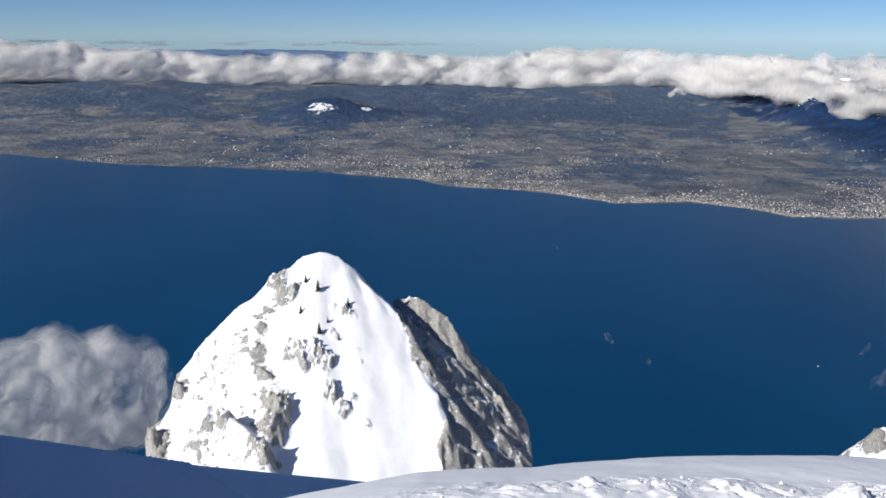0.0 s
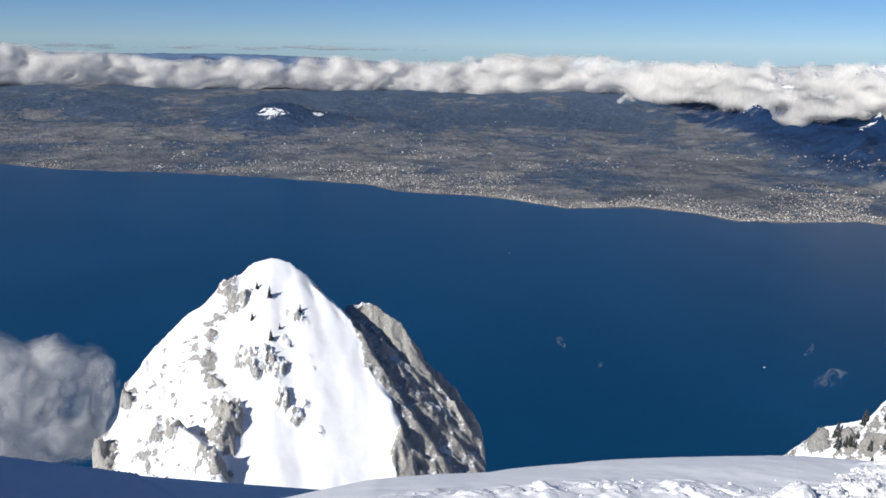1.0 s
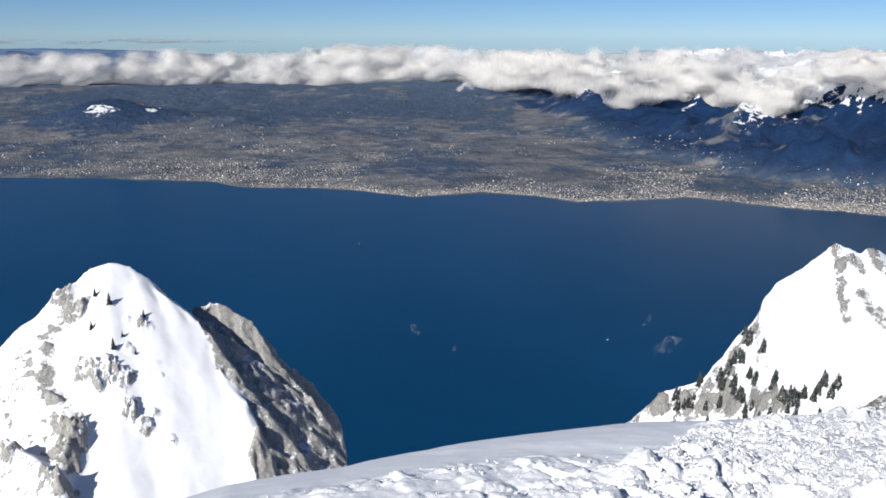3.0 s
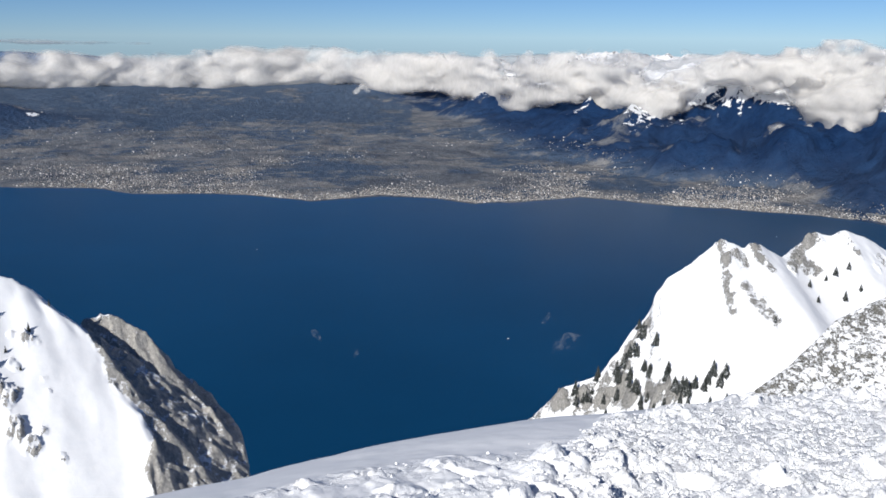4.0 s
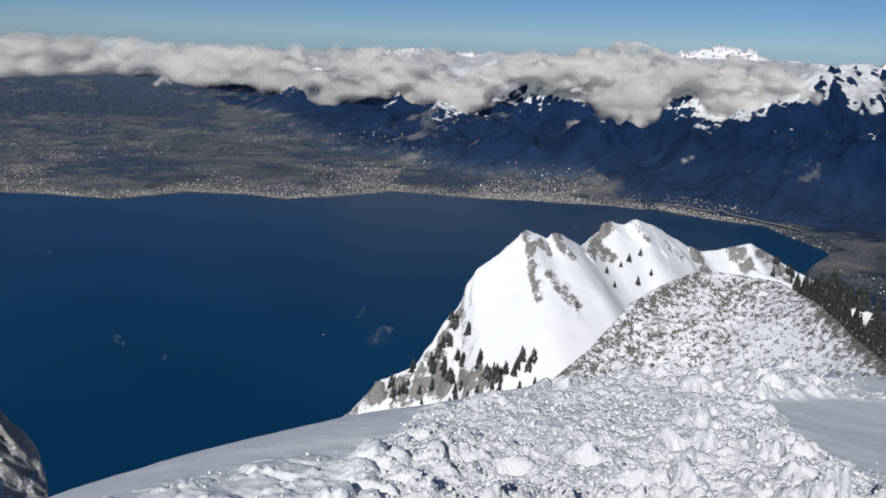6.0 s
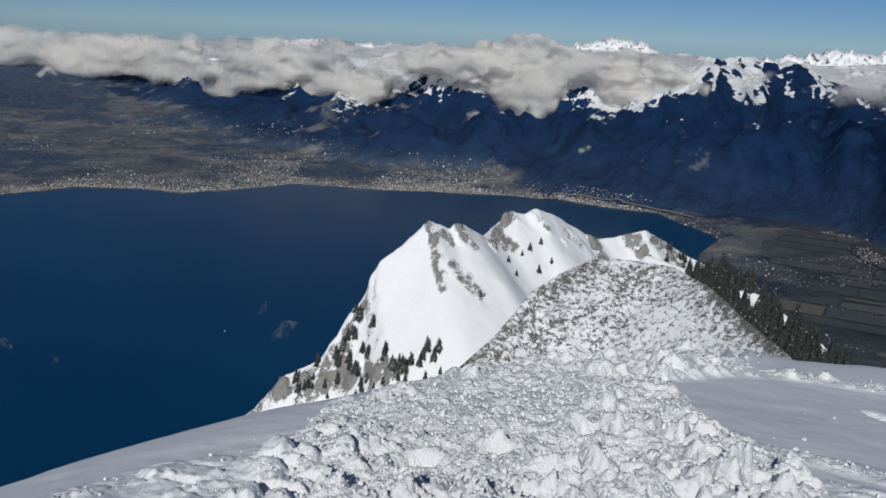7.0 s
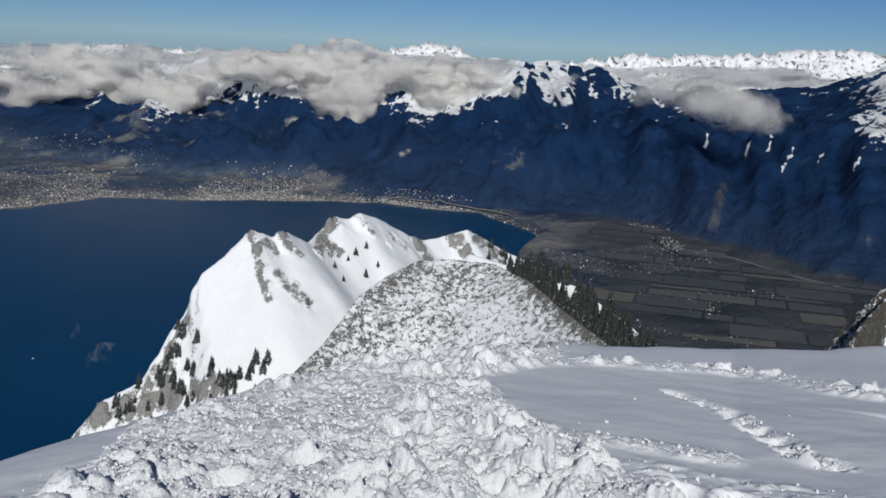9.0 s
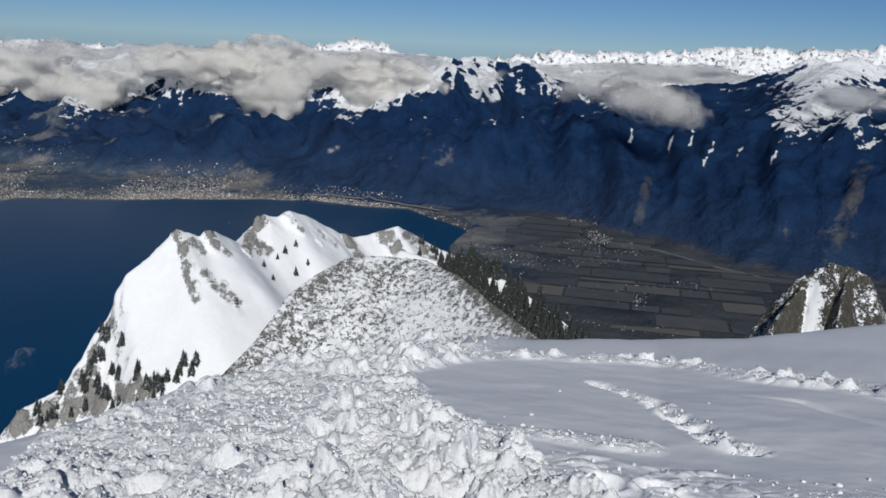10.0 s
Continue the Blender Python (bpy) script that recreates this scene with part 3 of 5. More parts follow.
for az, el, span, dist, seed, lean, flat in [(41.3, -5.8, 1.5, 2000, 101, -45, 0.55), (43.2, -5.3, 0.8, 2020, 104, -20, 0.6), (48.4, -7.15, 0.9, 1750, 102, 10, 0.5), (52.1, -7.2, 0.5, 1750, 103, 10, 0.5), (14.9, -3.2, 0.9, 3500, 105, 20, 0.5)]:
    shred(az, el, span, dist, seed, "small loose cloud before the dark mountainside", CLOUD, [(0.25, 0.25, 0.6), (-0.1, 0.3, 0.4)], lean, flat, 30.0)
for az, el, span, dist, seed, lean, flat in [(68.4, -3.1, 4.2, 1560, 111, -12, 0.5), (70.6, -3.7, 2.8, 1520, 112, 0, 0.5), (65.4, -2.2, 3.4, 1640, 113, 15, 0.45), (58.4, -2.1, 1.6, 1850, 114, 20, 0.4)]:
    shred(az, el, span, dist, seed, "grey-white cloud clinging to the mountain crest", CLOUD, [(0.25, 0.25, 0.55), (-0.2, 0.35, 0.4)], lean, flat, 45.0)


def far_field(A, E, Q, X, Y, Z):
    e = (E + 0.42) / 0.3
    return 1 - e * e - Q * Q - 0.5 + 1.0 * fbm(A / 2.2, E / 0.16, Q, octaves=4, seed=81) - smooth(-2, 8, A)


cloud_bank("far_cloud", -36, 8, 0.15, -1.1, 0.2, 0.05, 12, lambda A: (4700 + 0 * A, 120.0), far_field, "thin line of cloud on the horizon", VEIL, [(0.0, 0.4, 0.6)])


HAZE_TOP = np.array([(14, -1.1), (24, -0.95), (32, -0.8), (45, -0.75), (50, -0.7), (58, -0.9), (66, -0.7), (72, -0.6), (80, -0.5), (92, -0.4)])


def plateau_field(A, E, Q, X, Y, Z):
    top = by_bearing(HAZE_TOP, A)
    mid, half = (top - 2.6) / 2, (top + 2.6) / 2
    e = (E - mid) / half
    return 1 - np.abs(e) ** 3 - Q ** 4 - 0.3 + 1.5 * fbm(A / 2.0, E / 0.5, Q * 2, octaves=5, seed=87) - 0.4 * bell(A, 60, 3.5) - 0.9 * smooth(72, 78, A)


cloud_bank("far_cloud", 14, 80, 0.2, -3.0, 0.2, 0.08, 12, lambda A: (4150 + 0 * A, 110.0), plateau_field, "grey layer of cloud lying against the far range", VEIL, [(0.0, 0.35, 0.75)])


def snow_mist(A, E, Q, X, Y, Z):
    e = (E + 2.4 + 0.05 * (A - 80)) / 1.1
    return 1 - e * e - Q * Q - 0.3 + 1.2 * fbm(A / 2.5, E / 0.8, Q, octaves=5, seed=89) - 2 * smooth(78.2, 76.5, A)


cloud_bank("mountain_mist", 74, 92, 0.2, -4.2, -0.8, 0.1, 12, lambda A: (1650 + 0 * A, 60.0), snow_mist, "grey mist over the high snowfields", VEIL, [(0.0, 0.35, 0.7)])


# ------------------------------------------------------------ far ranges
def range_strip(name, az, dist, depth, crest, jag, seed, material, label, attrs):
    q = np.linspace(-1, 1, 25)
    A, Q = np.meshgrid(az, q, indexing="ij")
    R = dist + depth * Q
    X, Y = np.sin(np.radians(A)) * R, np.cos(np.radians(A)) * R
    top = by_bearing(crest, A) + jag * fbm(A * 1.3, Q * 3, octaves=6, seed=seed, ridged=True, gain=0.48)
    Z = EYE + R * np.tan(np.radians(top - 2.6 * np.abs(Q) ** 0.8))
    Z = Z + 10 * jag * fbm(X / 40, Y / 40, octaves=5, seed=seed + 1, ridged=True)
    ob = mesh_of(name, np.stack([X, Y, Z], -1).reshape(-1, 3), grid_faces(len(az), len(q)), material, attrs={k: np.full(X.shape, v) for k, v in attrs.items()})
    return tagged(ob, label, "mountain range", kind="structure")


ALPS = np.array([(24, -1.6), (30, -1.0), (38, -1.1), (45, -0.95), (46.5, -0.7), (48, -0.3), (49.3, -0.05), (51.2, -0.3), (53, -0.9), (58, -1.0), (60.2, -0.7), (62.3, -0.35), (66, -0.3), (69, -0.1), (72, 0.25), (74.3, 0.4), (76.7, 0.35), (81.3, 0.7), (92, 0.7)])
ALPINE = peak_material("far_alpine_snow", 26.0, (0.10, 0.10, 0.11), (0.3, 0.29, 0.28))
range_strip("backdrop_alps", np.arange(24, 92, 0.09), 4620, 200, ALPS, 0.28, 71, ALPINE, "jagged snowy range on the horizon", {"rock": 0.36})
JURA = np.array([(-60, -0.9), (-26, -0.75), (-18, -0.85), (-10, -0.85), (-5, -1.0), (4, -1.6)])
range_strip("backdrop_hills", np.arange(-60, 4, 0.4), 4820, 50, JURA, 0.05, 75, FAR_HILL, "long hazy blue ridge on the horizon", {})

# ------------------------------------------------------------ neighbouring peaks
SLOPES = []


def height_at(k, x, y):
    cx, cy, ux, uy, wx, wy, u0, w0, step, Z = SLOPES[k]
    i = int(round(((x - cx) * ux + (y - cy) * uy - u0) / step))
    j = int(round(((x - cx) * wx + (y - cy) * wy - w0) / step))
    if 0 <= i < Z.shape[0] and 0 <= j < Z.shape[1]:
        return float(Z[i, j])
    return -1e9


def pin(k, az, el, near, far):
    """The place on slope k that is seen at that bearing and elevation from the summit."""
    d = near
    while d < far:
        x, y, z = at(az, el, d)
        h = height_at(k, x, y)
        if h >= z:
            return Vector((x, y, h))
        d += 0.5
    return None


def peak(name, centre, half_u, half_w, step, lines, rough, bare, seed, label, material=PEAK, relief=None, turn=(-0.35, 0.35), bumps=(), soften=0, outline=None, calm=0):
    """A mountain as a field of heights laid out round the plan bearing of its centre. bare(slope, az, el, n): how much rock shows."""
    a = radians(centre[0])
    ux, uy, wx, wy = math.cos(a), -math.sin(a), math.sin(a), math.cos(a)
    cx, cy, _ = at(centre[0], 0, centre[1])
    u, w = np.arange(half_u[0], half_u[1], step), np.arange(half_w[0], half_w[1], step)
    U, V = np.meshgrid(u, w, indexing="ij")
    X, Y = cx + ux * U + wx * V, cy + uy * U + wy * V
    wob = 1.8 * rough
    Xs, Ys = X + wob * fbm(X / 14, Y / 14, octaves=3, seed=seed), Y + wob * fbm(X / 14, Y / 14, octaves=3, seed=seed + 1)
    Z = ridge_height(Xs, Ys, [([at(*q) for q in pts], lf, rt) for pts, lf, rt in lines], turn)
    for _ in range(soften):
        Z[1:-1, 1:-1] = (Z[1:-1, 1:-1] * 2 + Z[:-2, 1:-1] + Z[2:, 1:-1] + Z[1:-1, :-2] + Z[1:-1, 2:]) / 6
    az = np.degrees(np.arctan2(X, Y))
    if outline is not None:
        crest = np.interp(az, outline[:, 0], outline[:, 1]) + 0.16 * fbm(az * 2.6, 0 * az + seed, octaves=4, seed=seed + 9, gain=0.6)
        if calm:
            even = Z.copy()
            for _ in range(calm):
                even[1:-1, 1:-1] = (even[1:-1, 1:-1] * 2 + even[:-2, 1:-1] + even[2:, 1:-1] + even[1:-1, :-2] + even[1:-1, 2:]) / 6
            el = np.degrees(np.arctan2(Z - EYE, np.hypot(X, Y)))
            face = smooth(0.7, 2.2, crest - el) * (1 if relief is None else 1 - np.clip(1.5 * relief(az, el), 0, 1))
            Z = Z + (even - Z) * face
        Z = np.minimum(Z, EYE + np.hypot(X, Y) * np.tan(np.radians(crest)))
    SLOPES.append((cx, cy, ux, uy, wx, wy, u[0], w[0], step, Z))
    spots = [(pin(len(SLOPES) - 1, q[0], q[1], centre[1] + half_w[0], centre[1] + half_w[1]), q[2], q[3]) for q in bumps]
    SLOPES.pop()
    steep = slope_of(Z, step)
    n = fbm(X / 9, Y / 9, octaves=5, seed=seed + 2, ridged=True)
    n2 = fbm(X / 22, Y / 22, octaves=4, seed=seed + 3)
    n3 = fbm(X / 3.5, Y / 3.5, octaves=4, seed=seed + 4, ridged=True)
    crag = smooth(0.95, 1.5, steep)
    el = np.degrees(np.arctan2(Z - EYE, np.hypot(X, Y)))
    if relief is not None:
        crag = np.maximum(crag, relief(az, el))
    cliff = 0 if relief is None else relief(az, el)
    Z = Z + rough * (n * (0.15 + 0.8 * crag + 0.3 * cliff) + 0.9 * n2 + n3 * (crag * 0.5 + 0.6 * cliff))
    block, owner = 0.0 * Z, np.zeros(Z.shape, int)
    jag = fbm(X / 3.2, Y / 3.2, octaves=5, seed=seed + 6, gain=0.62)
    chip = fbm(X / 1.4, Y / 1.4, octaves=3, seed=seed + 7, ridged=True)
    for number, (q, wide, tall) in enumerate(spots):
        if q is None:
            continue
        d = np.hypot(X - q.x, Y - q.y) / wide + 1.5 * jag - 0.2
        Z = Z + tall * smooth(1.2, 0.3, d) * (0.55 + 0.55 * n3 + 0.5 * chip)
        owner = np.where(d < 0.8, number + 1, owner)
        block = np.maximum(block, 0.36 * smooth(1.25, 0.3, d))
    steep = slope_of(Z, step)
    rock = bare(steep, az, el, n) + block * (0.5 + 0.5 * smooth(0.5, 1.3, steep))
    verts = np.stack([X, Y, np.maximum(Z, LAKE - 3)], -1).reshape(-1, 3)
    faces = grid_faces(len(u), len(w))
    belong = np.zeros(Z.shape, int) if relief is None else (cliff > 0.55).astype(int)
    belong = np.where(owner > 0, owner + 1, belong).ravel()
    side = belong[faces].max(1)
    ob = None
    for k in np.unique(side):
        used, local = np.unique(faces[side == k], return_inverse=True)
        piece = mesh_of(name if ob is None else ("cliff" if k == 1 else "rock_outcrop"), verts[used], local.reshape(-1, 4), material, ob,
                        attrs={"rock": rock.ravel()[used], "broken": np.full(len(used), 0.15)})
        ob = ob or piece
    tagged(ob, label, "mountain")
    SLOPES.append((cx, cy, ux, uy, wx, wy, u[0], w[0], step, Z))
    return ob


FIRST_OUTLINE = np.array([(-24, -60), (-20.6, -40), (-20.4, -25.3), (-20.16, -24.2), (-19.3, -23.85), (-18.7, -23.2), (-18.2, -21.9), (-18.0, -20.5), (-17.0, -19.5), (-15.6, -18.5), (-13.7, -16.9), (-13.1, -16.5), (-11.2, -14.9), (-10.1, -14.4), (-9.3, -13.8), (-8.3, -13.5), (-7.0, -13.9),
                          (-5.8, -15.1), (-3.6, -16.8), (-3.2, -16.6), (-1.7, -16.4), (-0.7, -17.2), (0.65, -18.3), (1.65, -19.7), (2.06, -20.9), (3.87, -22.3), (5.3, -24.0), (6.15, -25.3), (6.5, -27.3), (6.65, -40), (9, -60)])
first_lines = [
    ([(-8.3, -13.7, 300), (-9.3, -13.95, 300), (-10.06, -14.63, 298), (-11.19, -15.03, 296), (-13.1, -16.68, 292), (-13.7, -17.0, 291), (-15.63, -18.66, 286), (-16.9, -19.62, 283), (-17.8, -20.59, 280)], 0.95, 3.0),
    ([(-17.8, -20.59, 280), (-18.0, -21.97, 277), (-18.5, -23.3, 272), (-19.1, -23.92, 268), (-19.9, -24.32, 264), (-20.1, -25.3, 260), (-20.4, -28, 256)], 2.0, 6.0),
    ([(-15.4, -20.4, 276), (-16.4, -22.6, 267), (-17.0, -25.2, 256)], 1.5, 1.5),
    ([(-11.2, -15.2, 295), (-10.9, -16.4, 290), (-12.06, -17.83, 284), (-12.88, -19.22, 277), (-12.6, -21.04, 268), (-11.5, -22.55, 259)], 1.35, 1.0),
    ([(-11.5, -22.55, 259), (-12.0, -24.3, 250), (-12.8, -26, 241), (-13.0, -28.5, 232)], 2.4, 1.0),
    ([(-8.3, -13.7, 300), (-7.03, -14.06, 300), (-6.4, -14.6, 299), (-5.84, -15.31, 296), (-4.97, -15.88, 293), (-3.7, -17.1, 289)], 3.0, 0.86),
    ([(-3.7, -17.1, 289), (-2.9, -18.6, 282), (-2.4, -20.3, 275), (-1.6, -21.8, 268), (-0.4, -23.0, 262), (0.35, -24.7, 255), (-0.2, -26.5, 246), (0.1, -29, 236)], 5.0, 0.95),
    ([(-3.9, -17.7, 303), (-3.24, -16.9, 305), (-1.8, -16.7, 306), (-0.9, -17.4, 304), (0.45, -18.5, 301), (1.45, -20.0, 297), (1.9, -21.1, 294), (3.5, -22.5, 288), (4.8, -24.2, 281), (5.6, -25.5, 277), (5.9, -27.4, 274), (6.1, -31, 271)], 7.0, 1.0),
    ([(-3.3, -18.2, 293), (-1.9, -19.3, 287), (-0.9, -21.1, 279), (-0.2, -22.6, 271)], 5.0, 0.8),
    ([(-1.9, -18.3, 299), (-1.0, -19.2, 294), (-0.2, -21.0, 285), (0.4, -22.8, 276), (1.1, -24.0, 269), (2.1, -26.0, 260), (3.3, -29.5, 248)], 7.0, 0.8),
    ([(-0.3, -26.8, 250), (1.0, -26.2, 251), (2.2, -26.6, 252), (3.0, -28, 251)], 3.0, 2.0),
    ([(-18.6, -25.0, 258), (-16.9, -23.5, 256), (-15.2, -23.15, 255), (-13.9, -24.1, 249), (-12.86, -26.0, 240), (-11.8, -27.8, 232), (-11.3, -29.5, 226)], 2.2, 1.4),
]


def cliff_edge(el):
    """Bearing of the edge between the snow face and the cliffs."""
    return np.interp(el, [-29, -27.6, -26.5, -24.7, -22.9, -21.1, -19.6, -17.0], [0.2, -0.1, -0.5, 0.3, -0.5, -2.3, -2.5, -3.7])


def first_bare(s, az, el, n):
    wall = smooth(-0.15, 0.25, az - cliff_edge(el)) * smooth(-16.5, -17.3, el)
    west = smooth(-10.4, -12.6, az)
    spine = bell(az - np.interp(el, [-26, -24.3, -22.5, -21, -19.2, -17.8, -16.4, -15], [-12.8, -12, -11.5, -12.7, -13.0, -12.2, -11.1, -11.2]), 0, 0.75) * smooth(-25.5, -24, el)
    foot = smooth(-18.0, -19.2, az) * smooth(-22.6, -23.8, el) + 0.8 * bell(az, -17.9, 0.35) * bell(el, -21.4, 0.8)
    grain = fbm(az / 0.5, el / 0.35, octaves=4, seed=7, gain=0.6)
    return -0.04 + 0.5 * smooth(1.6, 2.5, s) + 0.08 * n + west * (0.22 + 0.15 * n + 0.45 * grain) + spine * (0.30 + 0.5 * grain) + 0.3 * foot + wall * (0.8 + 0.25 * smooth(1.2, 2.2, s) + 0.12 * n - 0.3 * smooth(1.3, 0.7, s))


first = peak("snowy_peak", (-7.0, 270), (-95, 75), (-90, 75), 0.5, first_lines, 1.0,
             first_bare, 100,
             "steep snow-covered peak with grey limestone cliffs", soften=3, outline=FIRST_OUTLINE, calm=18,
             bumps=[(-9.3, -20.6, 3.4, 2.6), (-10.2, -20.3, 2.8, 2.4), (-8.3, -21.0, 2.8, 2.2), (-6.8, -17.9, 2.0, 2.2), (-10.3, -16.4, 2.6, 3.0), (-7.7, -23.3, 2.0, 2.2), (-7.1, -24.0, 1.8, 2.0), (-11.5, -23.7, 3.2, 3.4), (-11.9, -24.8, 3.0, 2.6),
                    (-7.4, -17.4, 1.1, 1.1), (-6.3, -23.5, 1.3, 1.3), (-7.6, -22.7, 1.8, 1.8), (-5.3, -25.1, 1.0, 1.0), (-13.6, -17.0, 1.6, 2.6), (-11.0, -15.4, 2.6, 1.6), (-7.6, -19.2, 1.6, 1.0), (-15.0, -23.8, 2.4, 2.0), (-16.5, -24.4, 2.2, 2.0),
                    (-13.0, -26.0, 2.4, 2.4), (-12.3, -27.0, 2.2, 2.2), (-19.8, -25.0, 3.0, 3.4), (-18.1, -22.0, 1.8, 2.6), (-6.0, -20.4, 0.9, 0.7), (-5.7, -21.2, 0.8, 0.7), (-12.4, -18.6, 1.8, 1.2), (-12.6, -20.2, 1.8, 1.2), (-12.3, -21.6, 1.8, 1.4)],
             relief=lambda az, el: smooth(-0.1, 0.4, az - cliff_edge(el)) * smooth(-16, -18, el))

SECOND_OUTLINE = np.array([(18, -50), (24.0, -26.4), (25.8, -24.7), (27.7, -23.1), (28.9, -22.2), (30.8, -21.3), (32.3, -19.9), (33.1, -18.4), (34.2, -17.1), (34.45, -15.9), (35.05, -14.9), (36.7, -13.6), (37.7, -12.4), (38.3, -12.0), (38.9, -12.2), (39.6, -12.5), (40.4, -12.1), (42.1, -12.9),
                           (42.7, -12.1), (43.8, -11.2), (44.7, -11.4), (45.4, -10.9), (47.0, -11.5), (48.8, -12.4), (49.7, -12.6), (51.2, -12.3), (52.6, -11.8), (53.8, -12.4), (55.4, -13.2), (58, -14.2), (61, -17), (70, -40)])
second_lines = [
    ([(24.0, -27.0, 396), (25.8, -24.8, 400), (27.7, -23.2, 403), (28.9, -22.3, 405), (30.8, -21.4, 409), (32.3, -20.0, 412), (33.1, -18.5, 415)], 3.0, 1.0),
    ([(33.1, -18.5, 415), (34.2, -17.1, 418), (34.45, -16.0, 420), (35.05, -15.0, 422), (36.7, -13.7, 427), (37.7, -12.6, 430), (38.3, -12.1, 432), (38.9, -12.3, 434), (39.6, -12.6, 436), (40.4, -12.2, 438), (42.1, -13.0, 452)], 5.0, 0.8),
    ([(42.1, -13.0, 452), (42.7, -12.2, 470), (43.8, -11.3, 480), (44.7, -11.5, 484), (45.4, -11.0, 487), (47.0, -11.6, 500), (48.8, -12.5, 512), (49.7, -12.7, 520), (51.2, -12.4, 530), (52.6, -11.9, 535), (53.8, -12.5, 543), (55.4, -13.3, 550), (58, -14.4, 560), (61, -17, 560)], 2.5, 0.8),
    ([(38.6, -13.2, 427), (38.9, -15.2, 412), (39.4, -16.8, 400), (40.6, -19, 385)], 1.1, 1.3),
    ([(40.5, -12.6, 434), (40.7, -14.0, 424), (41.4, -16.0, 410), (42.2, -17.6, 398)], 1.1, 1.3),
    ([(43.5, -12.6, 472), (43.2, -13.6, 460), (42.4, -15.0, 443)], 2.0, 2.0),
    ([(52.4, -12.8, 527), (52.6, -14.0, 513), (52.0, -15.5, 495)], 1.8, 1.8),
]
BANDS = [([(38.4, -12.6), (38.7, -13.7), (38.85, -15.2), (39.4, -16.8)], 0.5, 0.40), ([(38.6, -13.0), (39.6, -13.3), (39.9, -13.8)], 0.5, 0.38), ([(40.4, -12.5), (40.8, -13.3), (41.5, -13.9)], 0.5, 0.40), ([(40.0, -15.1), (40.6, -15.8), (41.4, -16.6), (42.1, -17.1)], 0.6, 0.38),
         ([(43.6, -11.8), (43.0, -12.6), (42.8, -13.3), (44.0, -13.7)], 0.75, 0.45), ([(44.7, -11.3), (45.6, -11.6), (46.2, -12.4)], 0.4, 0.34), ([(47.4, -12.5), (48.6, -13.4)], 0.4, 0.3), ([(49.3, -12.8), (49.7, -13.5), (50.2, -14.0)], 0.6, 0.48),
         ([(51.6, -12.7), (52.4, -13.2), (52.9, -14.0)], 0.8, 0.42), ([(53.3, -12.6), (54.3, -13.2), (55.2, -13.9)], 0.6, 0.42), ([(26.5, -24.6), (28.6, -23.2), (30.2, -22.6), (31.4, -22.0), (32.2, -20.9)], 0.9, 0.34), ([(29.6, -24.2), (31.6, -23.2), (33.8, -22.5), (36.2, -22.4)], 0.9, 0.32), ([(32.6, -20.6), (33.3, -19.2), (34.0, -18.0)], 0.35, 0.4)]


def second_bare(s, az, el, n):
    bands = np.maximum.reduce([weight * near_path(az, el, pts, wide) for pts, wide, weight in BANDS])
    grain = fbm(az / 0.3, el / 0.25, octaves=4, seed=8, gain=0.6)
    return -0.02 + 0.45 * smooth(1.5, 2.4, s) + 0.12 * n + bands * (1.3 + 1.2 * grain)


second = peak("snowy_ridge", (42.0, 450), (-160, 215), (-150, 110), 0.9, second_lines, 1.2, second_bare, 200,
              "white jagged mountain ridge with rocky crest and scattered firs", RIDGE, soften=2, outline=SECOND_OUTLINE, calm=40,
              bumps=[(38.2, -12.7, 2.2, 1.6), (38.7, -13.4, 2.0, 1.6), (39.2, -13.1, 1.6, 1.5), (40.3, -12.7, 2.0, 1.5), (40.7, -13.5, 2.0, 1.6), (43.4, -12.2, 2.4, 2), (43.2, -13.2, 2.4, 2), (42.8, -13.9, 2.2, 2), (44.2, -12.0, 1.6, 1.4), (45.6, -12.2, 1.6, 1.4), (46.4, -12.6, 1.6, 1.4), (47.4, -13.1, 1.8, 1.5),
                     (49.4, -13.2, 3.0, 3), (52.3, -12.7, 2.4, 1.8), (52.6, -13.6, 3, 2), (41.2, -15.8, 1.2, 1.0), (41.7, -16.5, 1.1, 1.0), (39.2, -14.6, 1.5, 1.6), (39.4, -15.6, 1.4, 1.6), (54.4, -13.6, 2.8, 2.4), (30.2, -23.2, 3.4, 3), (31.4, -22.8, 3, 3), (28.4, -23.4, 3, 3), (36.2, -22.2, 4, 3.4), (32.6, -21.6, 3, 3), (33.4, -22.3, 3, 3), (35.0, -22.4, 3, 3)],
              turn=(-1.0, -0.45), relief=lambda az, el: np.maximum.reduce([0.5 * near_path(az, el, pts, wide) for pts, wide, _ in BANDS]))

hill_lines = [
    ([(40.4, -22, 115), (43.3, -19.5, 122), (45.4, -16.6, 130), (47.3, -15.2, 135), (49.3, -14.2, 140), (51.3, -14.0, 142), (54.7, -14.2, 140), (57, -15.1, 132), (59.4, -16.9, 122), (62.4, -18.6, 112), (65, -19.9, 106)], 2.0, 0.55),
]
HILL = peak_material("tussock_snow", 0.95, (0.085, 0.085, 0.072), (0.34, 0.33, 0.295), 0.06)
